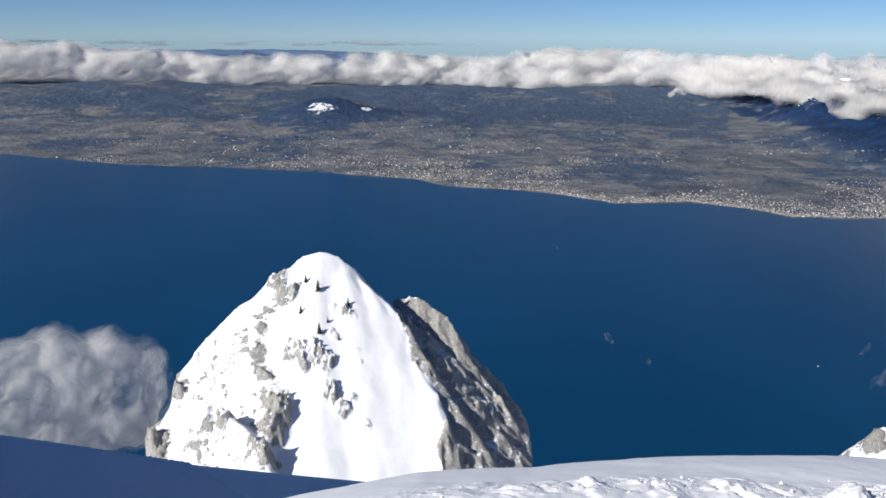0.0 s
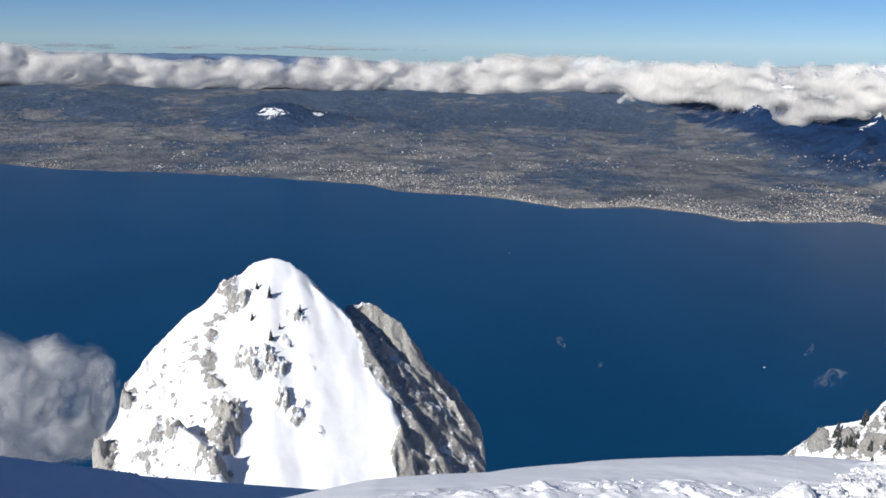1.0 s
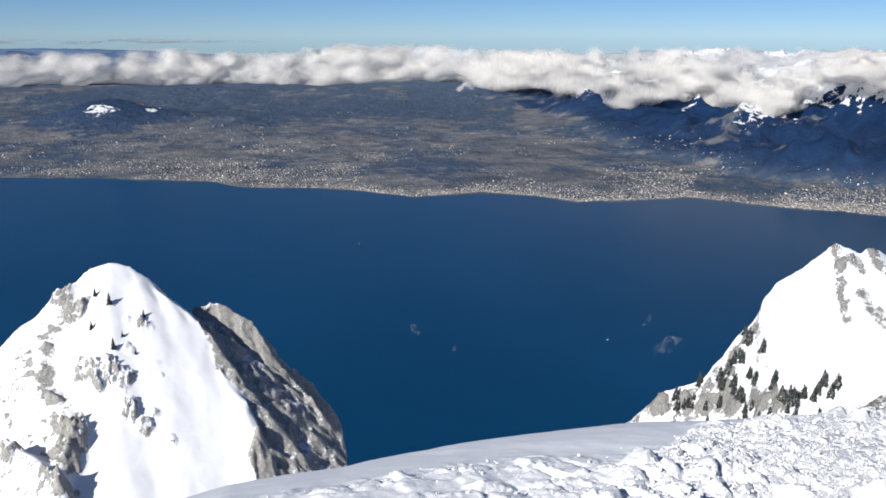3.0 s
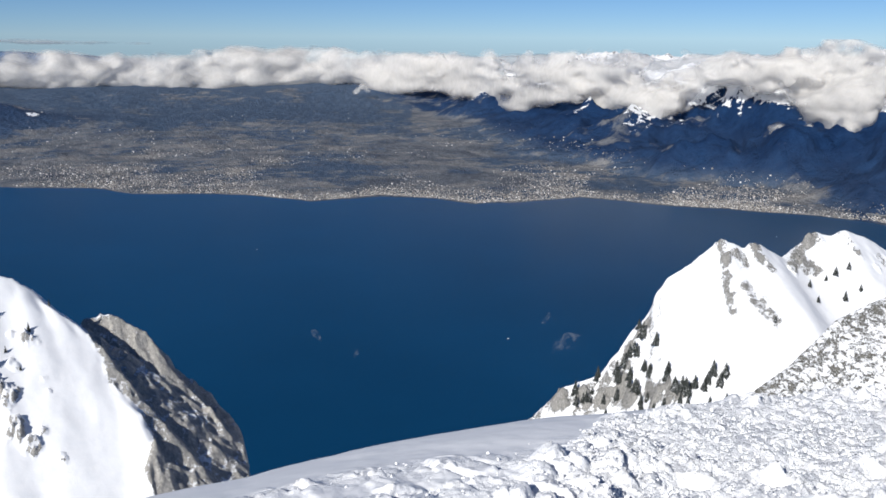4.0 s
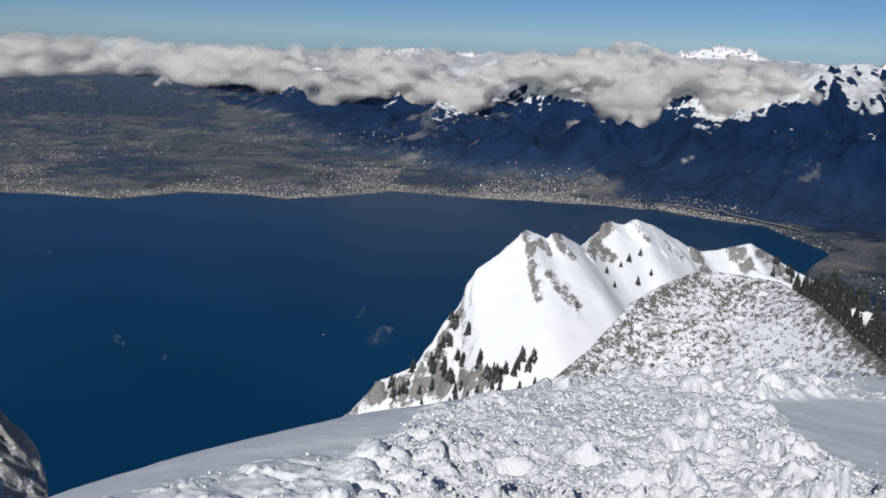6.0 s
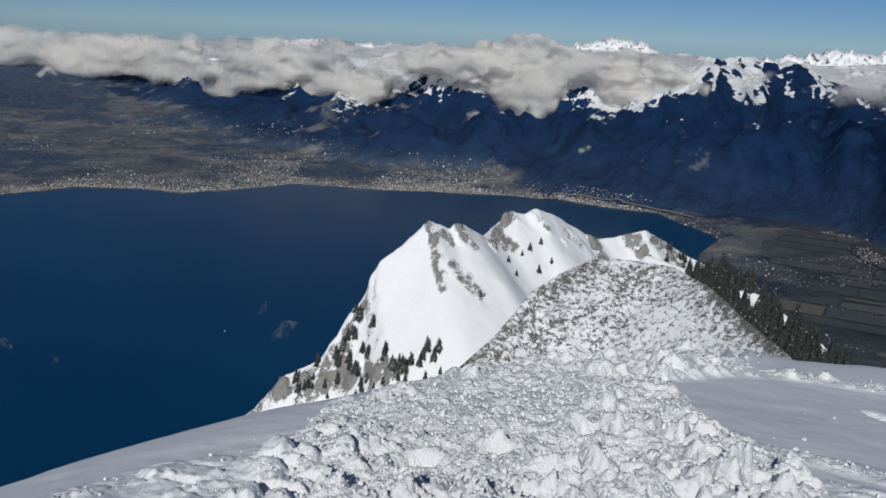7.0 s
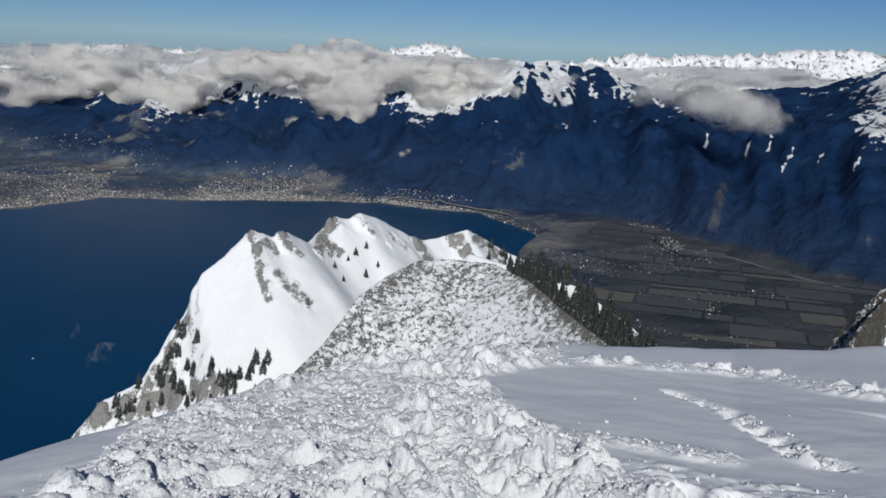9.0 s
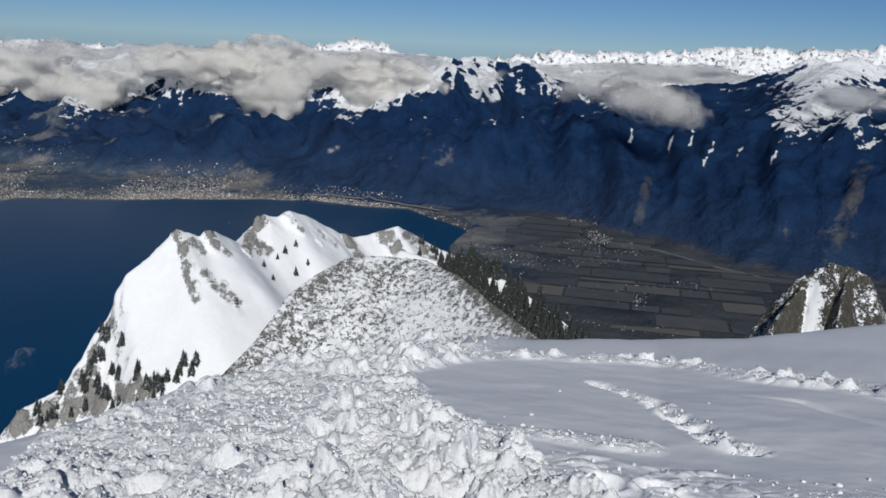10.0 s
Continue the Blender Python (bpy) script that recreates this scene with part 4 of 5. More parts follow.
knoll = peak("grassy_knoll", (52.0, 122), (-45, 45), (-50, 35), 0.36, hill_lines, 0.35,
             lambda s, az, el, n: 0.395 + 0.12 * n - 0.08 * bell(az, 53.5, 4.0) * smooth(-15.8, -17.5, el) + 0.2 * bell(az - (el + 15.1) * -1.3, 57, 0.9) + 0.16 * bell(az - np.interp(el, [-22, -19.9, -17.6, -16.4, -14.8], [40.4, 42.5, 45.1, 46.2, 48.4]), 0.5, 1.2) * 0.6, 300,
             "rounded knoll with dead grass showing through thin snow", HILL, turn=(-1.0, -0.5))

wood_lines = [
    ([(53, -13.6, 330), (56, -14.3, 330), (58.6, -14.4, 330), (60.9, -15.7, 326), (62.7, -16.7, 322), (64.6, -18.0, 316), (66.2, -19.3, 310), (70, -23, 300)], 1.0, 0.7),
]
wooded = peak("wooded_slope", (60.0, 320), (-60, 75), (-60, 60), 0.8, wood_lines, 0.8, lambda s, az, el, n: 0.2 + 0.1 * n, 400,
              "snowy mountain shoulder covered with dark spruces")

tower_lines = [
    ([(75.8, -18.5, 92), (76.7, -15.7, 92), (78.3, -13.2, 92), (79.8, -12.2, 92), (81.0, -12.2, 93), (82.1, -12.7, 93.5), (82.6, -14.2, 94), (82.9, -17.0, 94)], 3.5, 1.9),
    ([(78.6, -13.6, 91), (77.6, -16.0, 87), (77.2, -18.5, 84)], 2.4, 2.0),
    ([(80.9, -12.6, 92), (81.0, -15.0, 88), (81.2, -18.0, 84.5)], 2.4, 2.4),
]
# the tower's shade is put into its rock colours as a darker tone
tower = peak("rock_tower", (79.5, 92), (-14, 14), (-14, 10), 0.15, tower_lines, 0.6, lambda s, az, el, n: 0.5 + 0.25 * smooth(1.8, 2.8, s) + 0.12 * n - 0.35 * bell(az, 79.6, 0.5) * smooth(-13, -14, el), 500,
             "weathered rock tower dusted with snow", peak_material("shade_dark_rock", 0.7, (0.03, 0.029, 0.026), (0.15, 0.14, 0.115)),
             relief=lambda az, el: 0.7 * smooth(79.9, 80.3, az) * smooth(-13.2, -13.8, el))

shoulder_lines = [
    # first line: a ridge out of view, added to shade the shoulder
    ([(-80, 6, 28), (-64, 4, 32), (-55, -1, 36), (-48, -7, 40), (-42, -17.5, 43)], 1.6, 1.6),
    ([(-45, -18.5, 44), (-36, -21.3, 44), (-29, -23.0, 42), (-22.4, -25.0, 36), (-17.8, -26.3, 32), (-15.3, -27.9, 29), (-13.4, -29.2, 27), (-10, -33, 24)], 1.4, 0.3),
]
shoulder = peak("snow_shoulder", (-25, 38), (-40, 20), (-36, 12), 0.17, shoulder_lines, 0.12, lambda s, az, el, n: -0.5 + 0.0 * az, 600,
                "smooth snow shoulder below the summit, with an unseen ridge added to shade it", SNOW)
tagged(shoulder, kind="structure")

# ------------------------------------------------------------ the summit snow
RIM = np.array([(-180, 12), (-60, 20), (-30, 29.5), (-11.5, 29.3), (-1.3, 27.9), (6.4, 27.4), (17, 26.0), (25.5, 24.6), (33.6, 23.5), (45, 21.1), (50.4, 20.4), (57.5, 19.4), (64.6, 18.85), (75.4, 17.5), (84, 15.1), (100, 13), (180, 12)])
FALL = 0.24


def summit_profile(az, r):
    """Height of the smooth summit dome: an even fall that rolls over at the rim which hides what lies below."""
    rim = np.tan(np.radians(by_bearing(RIM, az)))
    fall = np.interp(az, [-180, -60, 70, 90, 180], [0.12, FALL, FALL, 0.2, 0.12])
    roll = 0.05
    g = rim - fall
    start = np.maximum((EYE - g * g / (4 * roll)) / g, 0.5)
    over = np.clip(r - start, 0, None)
    bend = roll * 64 + (over - 8) * 16 * roll
    return np.maximum(-fall * np.sqrt(r * r + 1) - np.where(over < 8, roll * over ** 2, bend), LAKE - 2)


def near_line(az, r, pts, width):
    """How close a place of the summit snow lies to a line drawn on it (bearing and look-down angle): 1 on it, 0 at its edge; and the way along it."""
    x, y = np.sin(np.radians(az)) * r, np.cos(np.radians(az)) * r
    q = []
    for a, e in pts:
        d = EYE / (math.tan(radians(e)) - FALL)
        q.append((math.sin(radians(a)) * d, math.cos(radians(a)) * d))
    best, along, base = np.full(x.shape, 1e9), np.zeros(x.shape), 0.0
    for (x0, y0), (x1, y1) in zip(q[:-1], q[1:]):
        dx, dy = x1 - x0, y1 - y0
        ln = math.hypot(dx, dy)
        t = np.clip(((x - x0) * dx + (y - y0) * dy) / ln ** 2, 0, 1)
        d = np.hypot(x - x0 - t * dx, y - y0 - t * dy)
        along = np.where(d < best, base + t * ln, along)
        best = np.minimum(best, d)
        base += ln
    return np.clip(1 - best / width, 0, 1), along


STRIP = [(51, 21.6), (52.8, 21.3), (55.0, 20.8), (58.4, 20.4), (61.0, 20.2), (64.0, 20.1), (68.0, 19.8), (71.2, 19.8), (75.7, 20.3), (78.0, 20.4), (80.6, 20.4), (83.3, 20.6), (88, 20.9)]
TRACK = [(66.0, 21.3), (67.3, 21.6), (69.4, 22.0), (71.2, 22.9), (72.6, 23.5), (73.6, 24.1), (75.3, 24.3)]
SMEAR = [(57.5, 24.6), (59.2, 24.7), (62.2, 24.6), (65.8, 24.6), (68.7, 24.6)]
GROOVE = [(73.5, 21.3), (75.7, 21.4), (78.6, 21.5), (81.2, 22.0), (83.2, 22.4), (88, 23.6)]
STREAK = [(-12, 29.6), (2.7, 28.7), (8, 28.4), (13, 27.6), (19, 27.3), (26, 27.0), (30, 26)]


def broken(az, r, x, y):
    """How much the snow is broken up into clods, from 0 to 1."""
    look_down = np.degrees(np.arctan(EYE / r + FALL))
    wav = 1.2 * fbm(x / 1.1, y / 1.1, octaves=4, seed=72)
    right = np.interp(look_down, [18, 19.4, 20.4, 21.1, 21.6, 22.8, 24.0, 24.8, 25.7, 26.9, 27.6, 32, 40], [62, 60, 57.5, 54.8, 53.5, 55.1, 56.6, 59.2, 60.3, 64.0, 66.9, 74, 84])
    low = np.interp(az, [-12, 2.7, 8, 13, 19, 25, 29, 31, 38, 45, 60], [30.5, 29.6, 29.2, 28.6, 28.0, 27.4, 26.3, 24.0, 22.4, 20.9, 18])
    main = smooth(-0.8, 0.8, right - az + wav) * smooth(-0.5, 0.5, look_down - low + 0.5 * wav) * np.interp(az, [0, 24, 32], [0.3, 0.45, 1.0])
    strip = near_line(az, r, STRIP, np.interp(az, [55, 70, 85], [0.5, 0.4, 0.75]))[0]
    smear = 0.8 * near_line(az, r, SMEAR, 0.30)[0]
    track = near_line(az, r, TRACK, 0.24)[0]
    streak = 0.6 * near_line(az, r, STREAK, 0.45)[0]
    foot = 0.35 * smooth(25.2, 26.5, look_down + 0.5 * wav) * smooth(60, 64, az)
    rest = np.maximum.reduce([smooth(0, 0.6, strip), smooth(0, 0.6, smear), smooth(0, 0.6, track), streak, foot])
    return main, rest


def ground_height(A, R):
    """Height of the summit snow, and how broken it is."""
    x, y = np.sin(np.radians(A)) * R, np.cos(np.radians(A)) * R
    z = summit_profile(A, R)
    keep = smooth(2.2, 4.2, R) * smooth(30, 20, R)
    z = z + (0.05 * fbm(x / 2.2, y / 2.2, octaves=3, seed=71) + 0.008 * fbm(x / 0.3, y / 0.3, octaves=3, seed=70)) * keep
    main, rest = broken(A, R, x, y)
    warp_x, warp_y = x + 0.06 * fbm(x / 0.18, y / 0.18, octaves=3, seed=73), y + 0.06 * fbm(x / 0.18, y / 0.18, octaves=3, seed=74)
    patch = smooth(-0.35, 0.35, fbm(x / 0.9, y / 0.9, octaves=3, seed=76))
    clods = 0.17 * patch * slabs(warp_x / 0.30, warp_y / 0.30, 81, 0.5) + 0.07 * (0.3 + 0.7 * patch) * slabs(warp_x / 0.14, warp_y / 0.14, 91, 0.6) + 0.02 * slabs(warp_x / 0.055, warp_y / 0.055, 101, 0.7)
    hollow = 0.14 * fbm(x / 0.8, y / 0.8, octaves=5, seed=75, gain=0.6) + 0.03 * fbm(x / 0.3, y / 0.3, octaves=4, seed=77, ridged=True)
    z = z + keep * (main * (clods + hollow) + np.clip(rest - main, 0, 1) * (0.8 * clods + 0.02))
    for a, e, wide, deep in [(45.8, 27.3, 0.22, 0.26), (51.1, 26.9, 0.13, 0.16), (53.0, 22.5, 0.2, 0.16), (58.8, 26.9, 0.15, 0.18), (55.8, 24.2, 0.18, 0.15), (69.9, 26.7, 0.14, 0.15), (66.2, 27.0, 0.15, 0.16), (42.2, 26.6, 0.16, 0.15), (37, 27.2, 0.2, 0.16), (48.4, 25.2, 0.15, 0.12)]:
        d = EYE / (math.tan(radians(e)) - FALL)
        q = np.hypot(x - math.sin(radians(a)) * d, y - math.cos(radians(a)) * d) / wide
        z = z - deep * np.exp(-q ** 4) + 0.25 * deep * np.exp(-((q - 1.25) / 0.3) ** 2)
    on, along = near_line(A, R, TRACK, 0.26)
    z = z - 0.15 * smooth(0.15, 0.8, on) * (0.45 + 0.55 * smooth(-0.4, 0.6, np.sin(along * 2 * np.pi / 0.5)))
    on, along = near_line(A, R, GROOVE, 0.14)
    z = z - 0.05 * smooth(0, 1, on) * smooth(0, 1.5, along)
    return x, y, z, keep * np.maximum(main, 0.8 * rest)


def near_ground():
    az = np.concatenate([np.arange(-180, -34, 3.0), np.arange(-34, -14, 0.4), np.arange(-14, 14, 0.3), np.arange(14, 90, 0.165), np.arange(90, 180.5, 3.0)])
    rr = np.concatenate([[0.0005, 0.25, 0.5, 1.0, 1.5, 2, 2.5], np.arange(3, 4.4, 0.1), np.geomspace(4.5, 14, 330), np.geomspace(14.2, 480, 80)])
    A, R = np.meshgrid(az, rr, indexing="ij")
    x, y, z, crumb = ground_height(A, R)
    return mesh_of("snow_ground", np.stack([x, y, z], -1).reshape(-1, 3), grid_faces(len(az), len(rr)), SNOW, attrs={"broken": crumb})


tagged(near_ground(), "wind-packed and trampled snow on the rounded summit", "snow", kind="structure")

# ------------------------------------------------------------ rocks, trees, houses
rng = random.Random(7)


def part(name, verts, faces, material, parent=None, label="", soft=True, attrs=None):
    ob = mesh_of(name, verts, faces, material, parent, soft, attrs)
    if label:
        tagged(ob, label)
    return ob


def ball(level):
    bm = bmesh.new()
    bmesh.ops.create_icosphere(bm, subdivisions=level, radius=1)
    bm.verts.ensure_lookup_table()
    v = np.array([q.co[:] for q in bm.verts])
    f = np.array([[q.index for q in g.verts] for g in bm.faces])
    bm.free()
    return v, f


BALL2 = ball(1)


BARK = plain("spruce_bark", (0.07, 0.05, 0.035), 0.9, 0.3, 2.0)


def needle_material():
    m, t, p = nodes_of("spruce_needles")
    g = t.nodes.new("ShaderNodeNewGeometry")
    sep = t.nodes.new("ShaderNodeSeparateXYZ")
    link(t, g.outputs["Normal"], sep.inputs[0])
    n = noise_node(t, 0.9, 6, 0.7)
    green = ramp(t, n, (0.3, (0.012, 0.016, 0.015)), (0.7, (0.032, 0.038, 0.034)))
    frost = math_node(t, "ADD", math_node(t, "MULTIPLY", sep.outputs[2], 0.35), math_node(t, "MULTIPLY", noise_node(t, 1.7, 4), 0.7))
    link(t, mixed(t, ramp(t, frost, (0.64, (0, 0, 0)), (0.74, (1, 1, 1))), green, (0.75, 0.77, 0.8)), p.inputs["Base Color"])
    p.inputs["Roughness"].default_value = 0.85
    return m


NEEDLES = needle_material()


def spruce(seed, whorls=9, spikes=9):
    """A spruce one metre high: a tapered trunk and a crown of drooping, uneven boughs."""
    r = random.Random(seed)
    root = new("spruce")
    v, f = [], []
    for k in range(6):
        a = k * math.tau / 6
        v += [(0.03 * math.cos(a), 0.03 * math.sin(a), -0.12), (0.006 * math.cos(a), 0.006 * math.sin(a), 0.92)]
    for k in range(6):
        a, b2 = 2 * k, 2 * ((k + 1) % 6)
        f += [(a, b2, b2 + 1), (a, b2 + 1, a + 1)]
    part("trunk", v, f, BARK, root)
    v, f = [], []
    for w in range(whorls):
        t = w / (whorls - 1)
        z0 = 0.08 + 0.86 * t
        rad = (0.26 * (1 - t) ** 0.8 + 0.02)
        for k in range(spikes):
            a = (k + r.uniform(-0.35, 0.35)) * math.tau / spikes + w * 0.7
            ln = rad * r.uniform(0.6, 1.2)
            wd = 0.45 * rad + 0.012
            droop = ln * r.uniform(0.35, 0.7)
            ca, sa = math.cos(a), math.sin(a)
            base = len(v)
            v += [(0.1 * ln * ca, 0.1 * ln * sa, z0 + 0.09 * (1 - 0.5 * t)), (0.6 * ln * ca - wd * sa * 0.6, 0.6 * ln * sa + wd * ca * 0.6, z0 - 0.5 * droop),
                  (ln * ca, ln * sa, z0 - droop), (0.6 * ln * ca + wd * sa * 0.6, 0.6 * ln * sa - wd * ca * 0.6, z0 - 0.5 * droop), (0.55 * ln * ca, 0.55 * ln * sa, z0 - 0.05 * droop + 0.015)]
            f += [(base, base + 1, base + 4), (base + 1, base + 2, base + 4), (base + 2, base + 3, base + 4), (base + 3, base, base + 4)]
    base = len(v)
    v += [(0.015, 0, 0.9), (-0.008, 0.013, 0.9), (-0.008, -0.013, 0.9), (0, 0, 1.0)]
    f += [(base, base + 1, base + 3), (base + 1, base + 2, base + 3), (base + 2, base, base + 3)]
    part("crown", v, f, NEEDLES, root, soft=False)
    return root


models = [spruce(s) for s in (1, 2, 3, 4)]
for m in models:
    tagged(m, "dark spruce dusted with snow on the mountainside", "tree", "spruces on the mountainsides")
spare = list(models)


def plant(place, tall, wide=1.0, label=""):
    m = Matrix.Translation(place) @ Matrix.Rotation(rng.uniform(0, 6.28), 4, "Z") @ Matrix.Diagonal((tall * wide, tall * wide, tall, 1))
    if spare:
        ob = spare.pop()
        ob.matrix_basis = m
    else:
        src = rng.choice(models)
        ob = copy_thing(src, Matrix.Translation(place))
        ob.matrix_basis = m
    if label:
        tagged(ob, label)


for az, el, tall in [(-8.5, -16.4, 4.2), (-9.3, -15.8, 3.0), (-9.7, -17.8, 3.2), (-8.5, -19.1, 4.0), (-6.5, -17.4, 3.0), (-7.9, -18.4, 2.2), (-5.2, -16.0, 2.2), (-7.2, -19.6, 1.6)]:
    q = pin(0, az, el, 190, 320)
    if q:
        plant(q, tall, 0.95, "stunted dark pine standing in the snow")
for az, el in [(33.5, -18.4), (33.8, -18.9), (34.7, -19.4), (33.3, -19.9), (33.0, -20.3), (32.7, -20.8), (32.2, -21.4), (35.6, -21.0), (35.5, -21.6), (36.1, -22.1), (37.4, -21.8), (38.5, -20.8), (39.3, -20.9), (38.2, -21.4), (33.5, -22.3), (44.4, -15.6), (45.9, -15.3),
               (46.7, -14.7), (45.9, -13.5), (45.2, -13.9), (42.0, -17.2), (43.8, -14.7), (44.7, -14.3), (36.6, -22.0), (36.9, -22.2), (39.0, -21.4), (38.0, -21.9)]:
    q = pin(1, az, el, 330, 600)
    if q:
        plant(q, rng.uniform(5.5, 8.5) if el < -18 else rng.uniform(3.2, 5.0), 1.3)
for _ in range(70):
    az, el = rng.uniform(28.5, 40), rng.uniform(-24, -19.5)
    if el > -21.0 + (az - 33.5) * -0.15 and az > 34.2:
        continue
    q = pin(1, az, el, 330, 600)
    if q:
        plant(q, rng.uniform(3, 7.5), 1.1)
for _ in range(24):
    az = rng.uniform(54.0, 58.5)
    q = pin(1, az, -12.9 - (az - 54) * 0.5 - rng.uniform(0, 1.2), 330, 600)
    if q:
        plant(q, rng.uniform(4, 8))
placed, thick = 0, []
for _ in range(2200):
    az, el = rng.uniform(55.5, 68), rng.uniform(-21, -14)
    if value_noise(np.array([az * 1.1]), np.array([el * 1.6]), seed=9)[0] < -0.35:
        continue
    q = pin(3, az, el, 250, 380)
    if not q:
        continue
    if placed < 170:
        plant(q, rng.uniform(5.5, 10.0), rng.uniform(0.95, 1.25))
        placed += 1
    elif len(thick) < 380:
        thick.append((q, rng.uniform(4.5, 9.0), rng.uniform(0, 6.28)))


def thicket(places):
    src = [c.data for c in models[0].children if c.name.startswith("crown")][0]
    v0 = np.array([q.co[:] for q in src.vertices])
    f0 = np.array([p.vertices[:] for p in src.polygons])
    v, f = [], []
    for k, (q, tall, a) in enumerate(places):
        c, s2 = math.cos(a), math.sin(a)
        p = v0 * tall
        v.append(np.stack([p[:, 0] * c - p[:, 1] * s2 + q.x, p[:, 0] * s2 + p[:, 1] * c + q.y, p[:, 2] + q.z], -1))
        f.append(f0 + k * len(v0))
    return mesh_of("spruce_thicket", np.concatenate(v), np.concatenate(f), NEEDLES, soft=False)


tagged(thicket(thick), "dense dark spruces on the snowy shoulder", "forest", kind="stuff")


STRAW = plain("dead_grass", (0.2, 0.19, 0.165), 0.9, 0.4, 4.0)


def tufts(count):
    """Clumps of dead grass standing out of the knoll's snow."""
    r = np.random.RandomState(17)
    cx, cy, ux, uy, wx, wy, u0, w0, step, Z = SLOPES[2]
    i, j = r.randint(4, Z.shape[0] - 4, count * 4), r.randint(4, Z.shape[1] - 4, count * 4)
    x, y, z = cx + ux * (u0 + i * step) + wx * (w0 + j * step), cy + uy * (u0 + i * step) + wy * (w0 + j * step), Z[i, j]
    el = np.degrees(np.arctan2(z - EYE, np.hypot(x, y)))
    ok = (el > -23) & (fbm(x / 5, y / 5, octaves=3, seed=19) > -0.15)
    x, y, z = x[ok][:count], y[ok][:count], z[ok][:count]
    k = len(x)
    v, f = np.zeros((k, 5, 3, 3)), np.arange(k * 15).reshape(-1, 3)
    for b2 in range(5):
        a = r.uniform(0, 6.28, k)
        hgt, lean, wide = r.uniform(0.12, 0.3, k), r.uniform(0.05, 0.25, k), r.uniform(0.04, 0.09, k)
        v[:, b2, 0] = np.stack([x - wide * np.sin(a), y + wide * np.cos(a), z - 0.05], -1)
        v[:, b2, 1] = np.stack([x + wide * np.sin(a), y - wide * np.cos(a), z - 0.05], -1)
        v[:, b2, 2] = np.stack([x + lean * np.cos(a), y + lean * np.sin(a), z + hgt], -1)
    ob = part("dead_grass", v.reshape(-1, 3), f, STRAW, knoll, "dead yellow grass sticking out of the snow", soft=False)
    return tagged(ob, kind="stuff")


tufts(1000)


# ------------------------------------------------------------ towns along the shore
def town_material():
    m, t, p = nodes_of("town_walls")
    g = t.nodes.new("ShaderNodeNewGeometry")
    link(t, ramp(t, g.outputs["Random Per Island"], (0.0, (0.13, 0.11, 0.095)), (0.5, (0.27, 0.255, 0.24)), (0.85, (0.45, 0.44, 0.42)), (1.0, (0.76, 0.75, 0.73))), p.inputs["Base Color"])
    p.inputs["Roughness"].default_value = 0.8
    return m


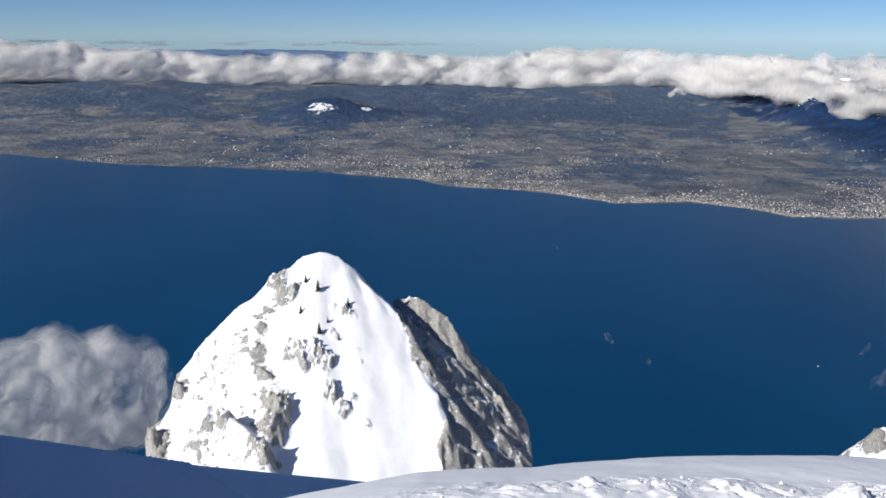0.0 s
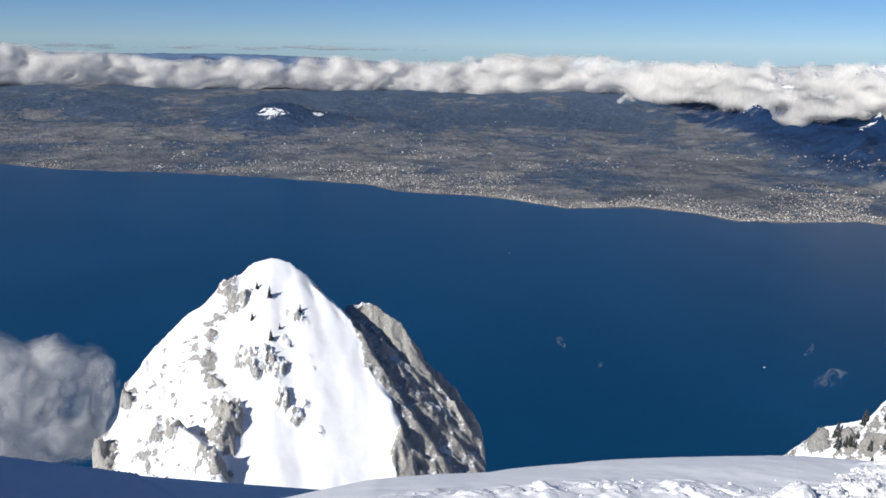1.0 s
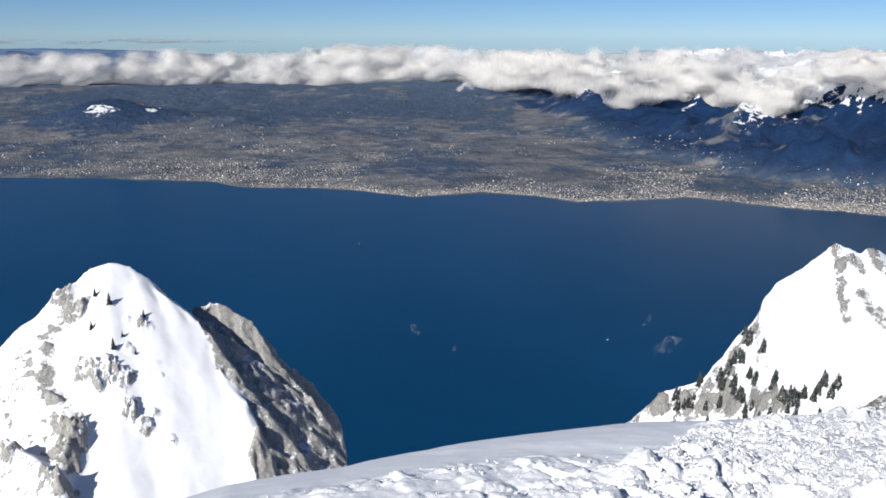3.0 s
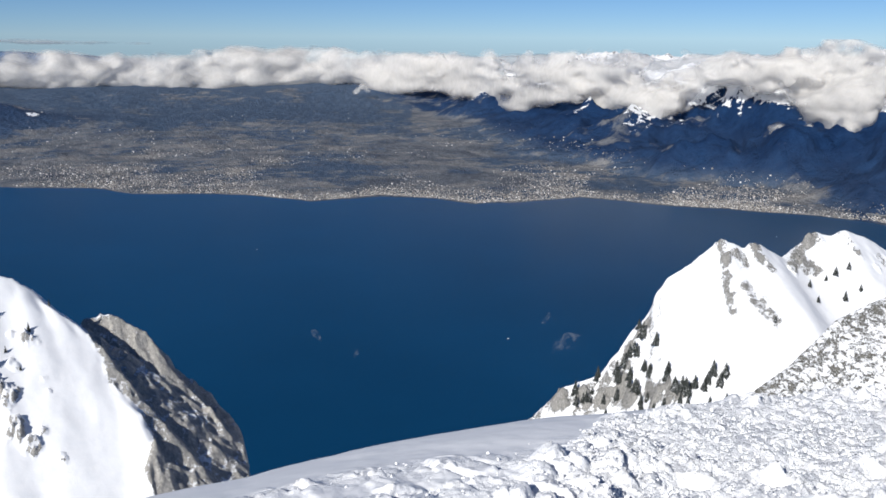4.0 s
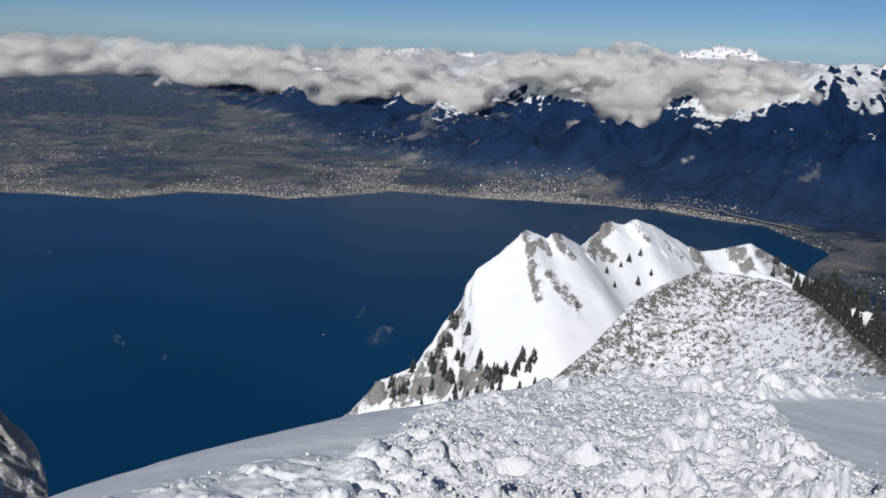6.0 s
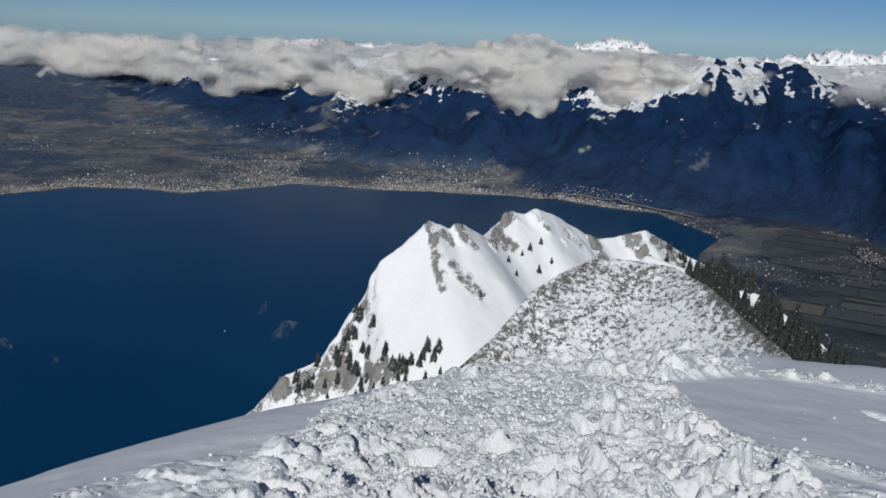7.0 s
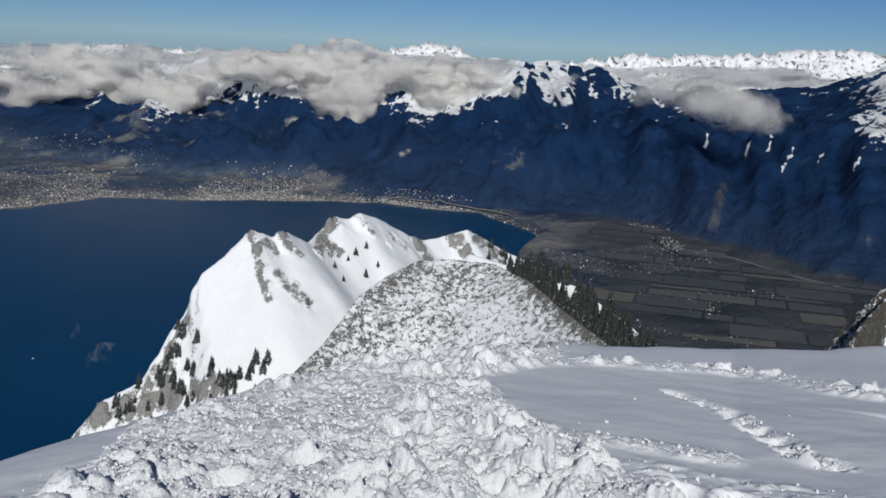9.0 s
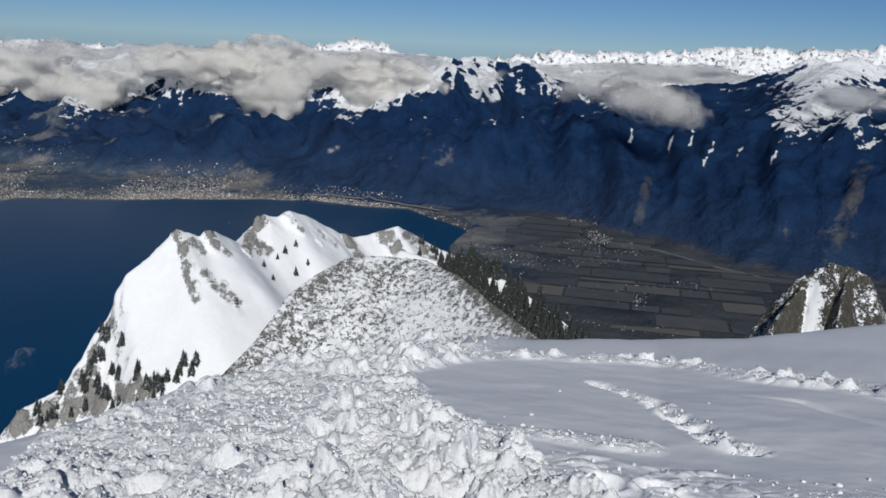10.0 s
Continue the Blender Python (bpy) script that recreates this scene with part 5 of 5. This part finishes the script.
def towns(count):
    r = np.random.RandomState(5)
    n = count * 16
    az = r.uniform(-30, 76, n)
    shore = (EYE - LAKE) / np.tan(np.radians(by_bearing(SHORE, az)))
    s = np.where(r.uniform(size=n) < 0.35, r.exponential(60, n), r.exponential(420, n)) + 5
    rad = shore + s
    deep = az > 57.5
    rad = np.where(deep, r.uniform(900, 1560, n), rad)
    x, y, z, ss, u, _, _ = land_height(az, rad)
    clump = fbm(x / 170, y / 170, octaves=4, seed=93)
    town = np.interp(az, [-30, -22, -18, -8, -2, 1, 4, 12, 20, 27, 34, 46, 52, 57, 58, 76], [0.12, 0.25, 0.35, 0.25, 0.5, 0.95, 1, 0.9, 0.8, 1, 1, 0.9, 0.5, 0.4, 0.25, 0.2])
    chance = town * (smooth(-0.1, 0.35, clump) * np.exp(-s / np.interp(az, [10, 28], [1100, 500])) + 0.9 * np.exp(-s / 28) * smooth(-2, 4, az))
    for a, e, wide in [(61.0, 11.1, 2.2), (64.0, 11.4, 1.2), (66.2, 11.9, 1.2), (72.6, 13.3, 0.9), (64.4, 16.1, 0.8), (68.3, 12.4, 0.7), (69, 16.0, 0.4)]:
        d = (EYE - LAKE) / math.tan(radians(e))
        chance = np.where(deep, np.maximum(chance * (clump > 0.3), 1.0 * np.exp(-((az - a) / wide) ** 2 - ((rad - d) / (60 * wide)) ** 2)), chance)
    ok = (r.uniform(size=n) < chance * 0.8) & (ss > 3) & (u < np.interp(az, [30, 45], [0.25, 0.08]))
    x, y, z = x[ok][:count], y[ok][:count], z[ok][:count]
    k = len(x)
    w, d, h = r.uniform(0.7, 1.6, k), r.uniform(0.8, 2.0, k), r.uniform(0.5, 1.0, k)
    big = r.uniform(size=k) < 0.12
    w, d, h = np.where(big, w * 1.8, w), np.where(big, d * 2.0, d), np.where(big, h * 1.8, h)
    scale = np.clip(np.hypot(x, y) / 2100, 0.55, 1.1)
    w, d, h = w * scale, d * scale, h * scale
    a = r.uniform(0, np.pi, k)
    shape = np.array([(-1, -1, -1), (1, -1, -1), (1, 1, -1), (-1, 1, -1), (-1, -1, 1), (1, -1, 1), (1, 1, 1), (-1, 1, 1), (0, -1, 1.6), (0, 1, 1.6)]) * (0.5, 0.5, 1)
    tris = np.array([(0, 1, 5), (0, 5, 4), (1, 2, 6), (1, 6, 5), (2, 3, 7), (2, 7, 6), (3, 0, 4), (3, 4, 7), (4, 5, 8), (6, 7, 9), (5, 6, 9), (5, 9, 8), (7, 4, 8), (7, 8, 9)])
    px, py = shape[:, 0][None] * w[:, None], shape[:, 1][None] * d[:, None]
    vx = x[:, None] + px * np.cos(a)[:, None] - py * np.sin(a)[:, None]
    vy = y[:, None] + px * np.sin(a)[:, None] + py * np.cos(a)[:, None]
    vz = z[:, None] + shape[:, 2][None] * h[:, None]
    faces = (tris[None] + 10 * np.arange(k)[:, None, None]).reshape(-1, 3)
    return mesh_of("shore_town", np.stack([vx, vy, vz], -1).reshape(-1, 3), faces, town_material(), soft=False)


tagged(towns(21000), "pale houses of the towns along the lake shore", "town", kind="stuff")


# ------------------------------------------------------------ fields and roads of the valley floor
def field_material():
    m, t, p = nodes_of("winter_fields")
    g = t.nodes.new("ShaderNodeNewGeometry")
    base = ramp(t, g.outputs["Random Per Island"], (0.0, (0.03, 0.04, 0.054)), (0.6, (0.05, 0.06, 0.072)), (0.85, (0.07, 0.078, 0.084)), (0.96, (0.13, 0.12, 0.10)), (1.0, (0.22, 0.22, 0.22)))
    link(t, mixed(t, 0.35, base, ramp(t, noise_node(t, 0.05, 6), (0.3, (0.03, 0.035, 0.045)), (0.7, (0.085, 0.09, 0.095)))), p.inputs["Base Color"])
    p.inputs["Roughness"].default_value = 0.95
    return m


def fields():
    r = np.random.RandomState(3)
    v, f = [], []
    gx = 470.0
    while gx < 1600:
        wide = r.uniform(18, 52)
        at_j = -700.0 + r.uniform(0, 60)
        while at_j < 700:
            ln = r.uniform(25, 110)
            gy = at_j
            at_j += ln
            if r.uniform() < 0.35:
                continue
            box = [(gx + 1.5, gy + 1.5), (gx + wide - r.uniform(1.5, 14), gy + 1.5), (gx + wide - r.uniform(1.5, 8), gy + ln - 1.5), (gx + 1.5, gy + ln - 2)]
            pts = [(px * math.sin(radians(67)) + py * math.cos(radians(67)), px * math.cos(radians(67)) - py * math.sin(radians(67))) for px, py in box]
            v += pts
        gx += wide
    v = np.array(v)
    az, rad = np.degrees(np.arctan2(v[:, 0], v[:, 1])), np.hypot(v[:, 0], v[:, 1])
    q = land_height(az, rad)
    good = ((az > 59.5) & (az < 88) & (q[4] < 0) & (rad > 480)).reshape(-1, 4).all(1)
    v = np.column_stack([v, q[2] + 0.8])
    f = np.arange(len(v)).reshape(-1, 4)[good][:, ::-1]
    keep, f = np.unique(f, return_inverse=True)
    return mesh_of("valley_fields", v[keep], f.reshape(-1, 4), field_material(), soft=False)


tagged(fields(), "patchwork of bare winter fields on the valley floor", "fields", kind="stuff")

ROAD = plain("pale_road", (0.15, 0.16, 0.17), 0.9, 0.1, 0.2)
DARK_ROAD = plain("dark_water_course", (0.012, 0.016, 0.02), 0.5, 0.1, 0.2)


def strip(name, pts, wide, lift, material, label, category):
    """A band laid along bearings and look-down angles on the land."""
    q = []
    for (a0, e0), (a1, e1) in zip(pts[:-1], pts[1:]):
        for k in range(12):
            t = k / 12
            a, e2 = a0 + (a1 - a0) * t, e0 + (e1 - e0) * t
            rad = (EYE - LAKE - 3) / math.tan(radians(e2))
            z = float(land_height(np.array([a]), np.array([rad]))[2][0])
            q.append((math.sin(radians(a)) * rad, math.cos(radians(a)) * rad, z + lift))
    q = np.array(q)
    d = np.gradient(q[:, :2], axis=0)
    nrm = np.stack([-d[:, 1], d[:, 0]], -1) / np.linalg.norm(d, axis=1)[:, None] * wide / 2
    rows = [np.column_stack([q[:, :2] + nrm, q[:, 2]]), np.column_stack([q[:, :2] - nrm, q[:, 2]]), np.column_stack([q[:, :2] - nrm, q[:, 2] - 2]), np.column_stack([q[:, :2] + nrm, q[:, 2] - 2])]
    v = np.concatenate(rows)
    m = len(q)
    i = np.arange(m - 1)
    f = np.concatenate([np.stack([a * m + i, b2 * m + i, b2 * m + i + 1, a * m + i + 1], -1) for a, b2 in ((0, 1), (1, 2), (2, 3), (3, 0))])
    return tagged(mesh_of(name, v, f, material), label, category)


strip("river", [(60.6, 10.85), (62.5, 11.0), (63.8, 11.2), (65.0, 11.9), (65.9, 12.4), (67.7, 12.8)], 3.5, 0.6, DARK_ROAD, "dark tree-lined river crossing the valley floor", "river")
strip("viaduct", [(46.5, 10.15), (48, 10.2), (51.4, 10.45), (54.0, 10.75), (55.6, 11.0)], 3, 5, ROAD, "long pale motorway viaduct above the shore", "viaduct")
strip("road", [(66.4, 12.2), (70, 12.5), (74, 13.2), (78, 13.6)], 1.1, 0.9, ROAD, "pale straight road across the valley floor", "road")

# ------------------------------------------------------------ loose snow
def clods(count):
    r = np.random.RandomState(11)
    n = count * 8
    az, rad = r.uniform(-8, 88, n), 4.6 * np.exp(r.uniform(0, 1.15, n))
    x, y = np.sin(np.radians(az)) * rad, np.cos(np.radians(az)) * rad
    main, rest = broken(az, rad, x, y)
    ok = r.uniform(size=n) < 0.0006 + 0.6 * np.maximum(main * 0.8, 0.4 * rest) * np.interp(az, [15, 32], [0.25, 1])
    x, y, az, rad = x[ok][:count], y[ok][:count], az[ok][:count], rad[ok][:count]
    z = ground_height(az, rad)[2]
    k = len(x)
    size = (0.007 + 0.018 * r.uniform(size=k) ** 3.5) * np.interp(az, [15, 35], [0.6, 1.0])
    bv, bf = BALL2
    stretch = r.uniform(0.6, 1.3, (k, 1, 3))
    v = bv[None] * stretch * size[:, None, None] * (1 + 0.35 * (r.uniform(size=(k, len(bv), 1)) - 0.5))
    v = v + np.stack([x, y, z + 0.3 * size], -1)[:, None]
    f = (bf[None] + len(bv) * np.arange(k)[:, None, None]).reshape(-1, 3)
    return mesh_of("snow_clods", v.reshape(-1, 3), f, CHUNK, soft=False)


tagged(clods(8000), "loose clods of broken snow", "snow", kind="stuff")

# ------------------------------------------------------------ boats
HULL = plain("white_hull", (0.8, 0.8, 0.78), 0.4, 0.05, 1.0)


def boat(az, el):
    d = (EYE - LAKE) / math.tan(radians(-el))
    x, y, _ = at(az, 0, d)
    root = tagged(new("boat"), "small white boat with its wake on the lake", "boat")
    root.location, root.scale = (x, y, LAKE), (0.55, 0.55, 0.55)
    v = [(-2.2, 0, 0.6), (-1.8, -0.7, 0.6), (1.2, -0.7, 0.6), (2.6, 0, 0.8), (1.2, 0.7, 0.6), (-1.8, 0.7, 0.6), (-1.6, 0, -0.3), (1.4, 0, -0.3)]
    f = [(0, 1, 6), (1, 2, 7), (1, 7, 6), (2, 3, 7), (3, 4, 7), (4, 5, 6), (4, 6, 7), (5, 0, 6), (0, 5, 1), (1, 5, 4), (1, 4, 2), (2, 4, 3)]
    part("hull", v, f, HULL, root, soft=False)
    v = [(-1.2, -0.4, 0.6), (0.6, -0.4, 0.6), (0.6, 0.4, 0.6), (-1.2, 0.4, 0.6), (-1.0, -0.3, 1.6), (0.3, -0.3, 1.6), (0.3, 0.3, 1.6), (-1.0, 0.3, 1.6)]
    f = [(0, 1, 5, 4), (1, 2, 6, 5), (2, 3, 7, 6), (3, 0, 4, 7), (4, 5, 6, 7), (0, 3, 2, 1)]
    part("cabin", v, f, HULL, root, soft=False)


for az, el in [(7.7, -13.5), (24.7, -19.5), (41.6, -11.9)]:
    boat(az, el)
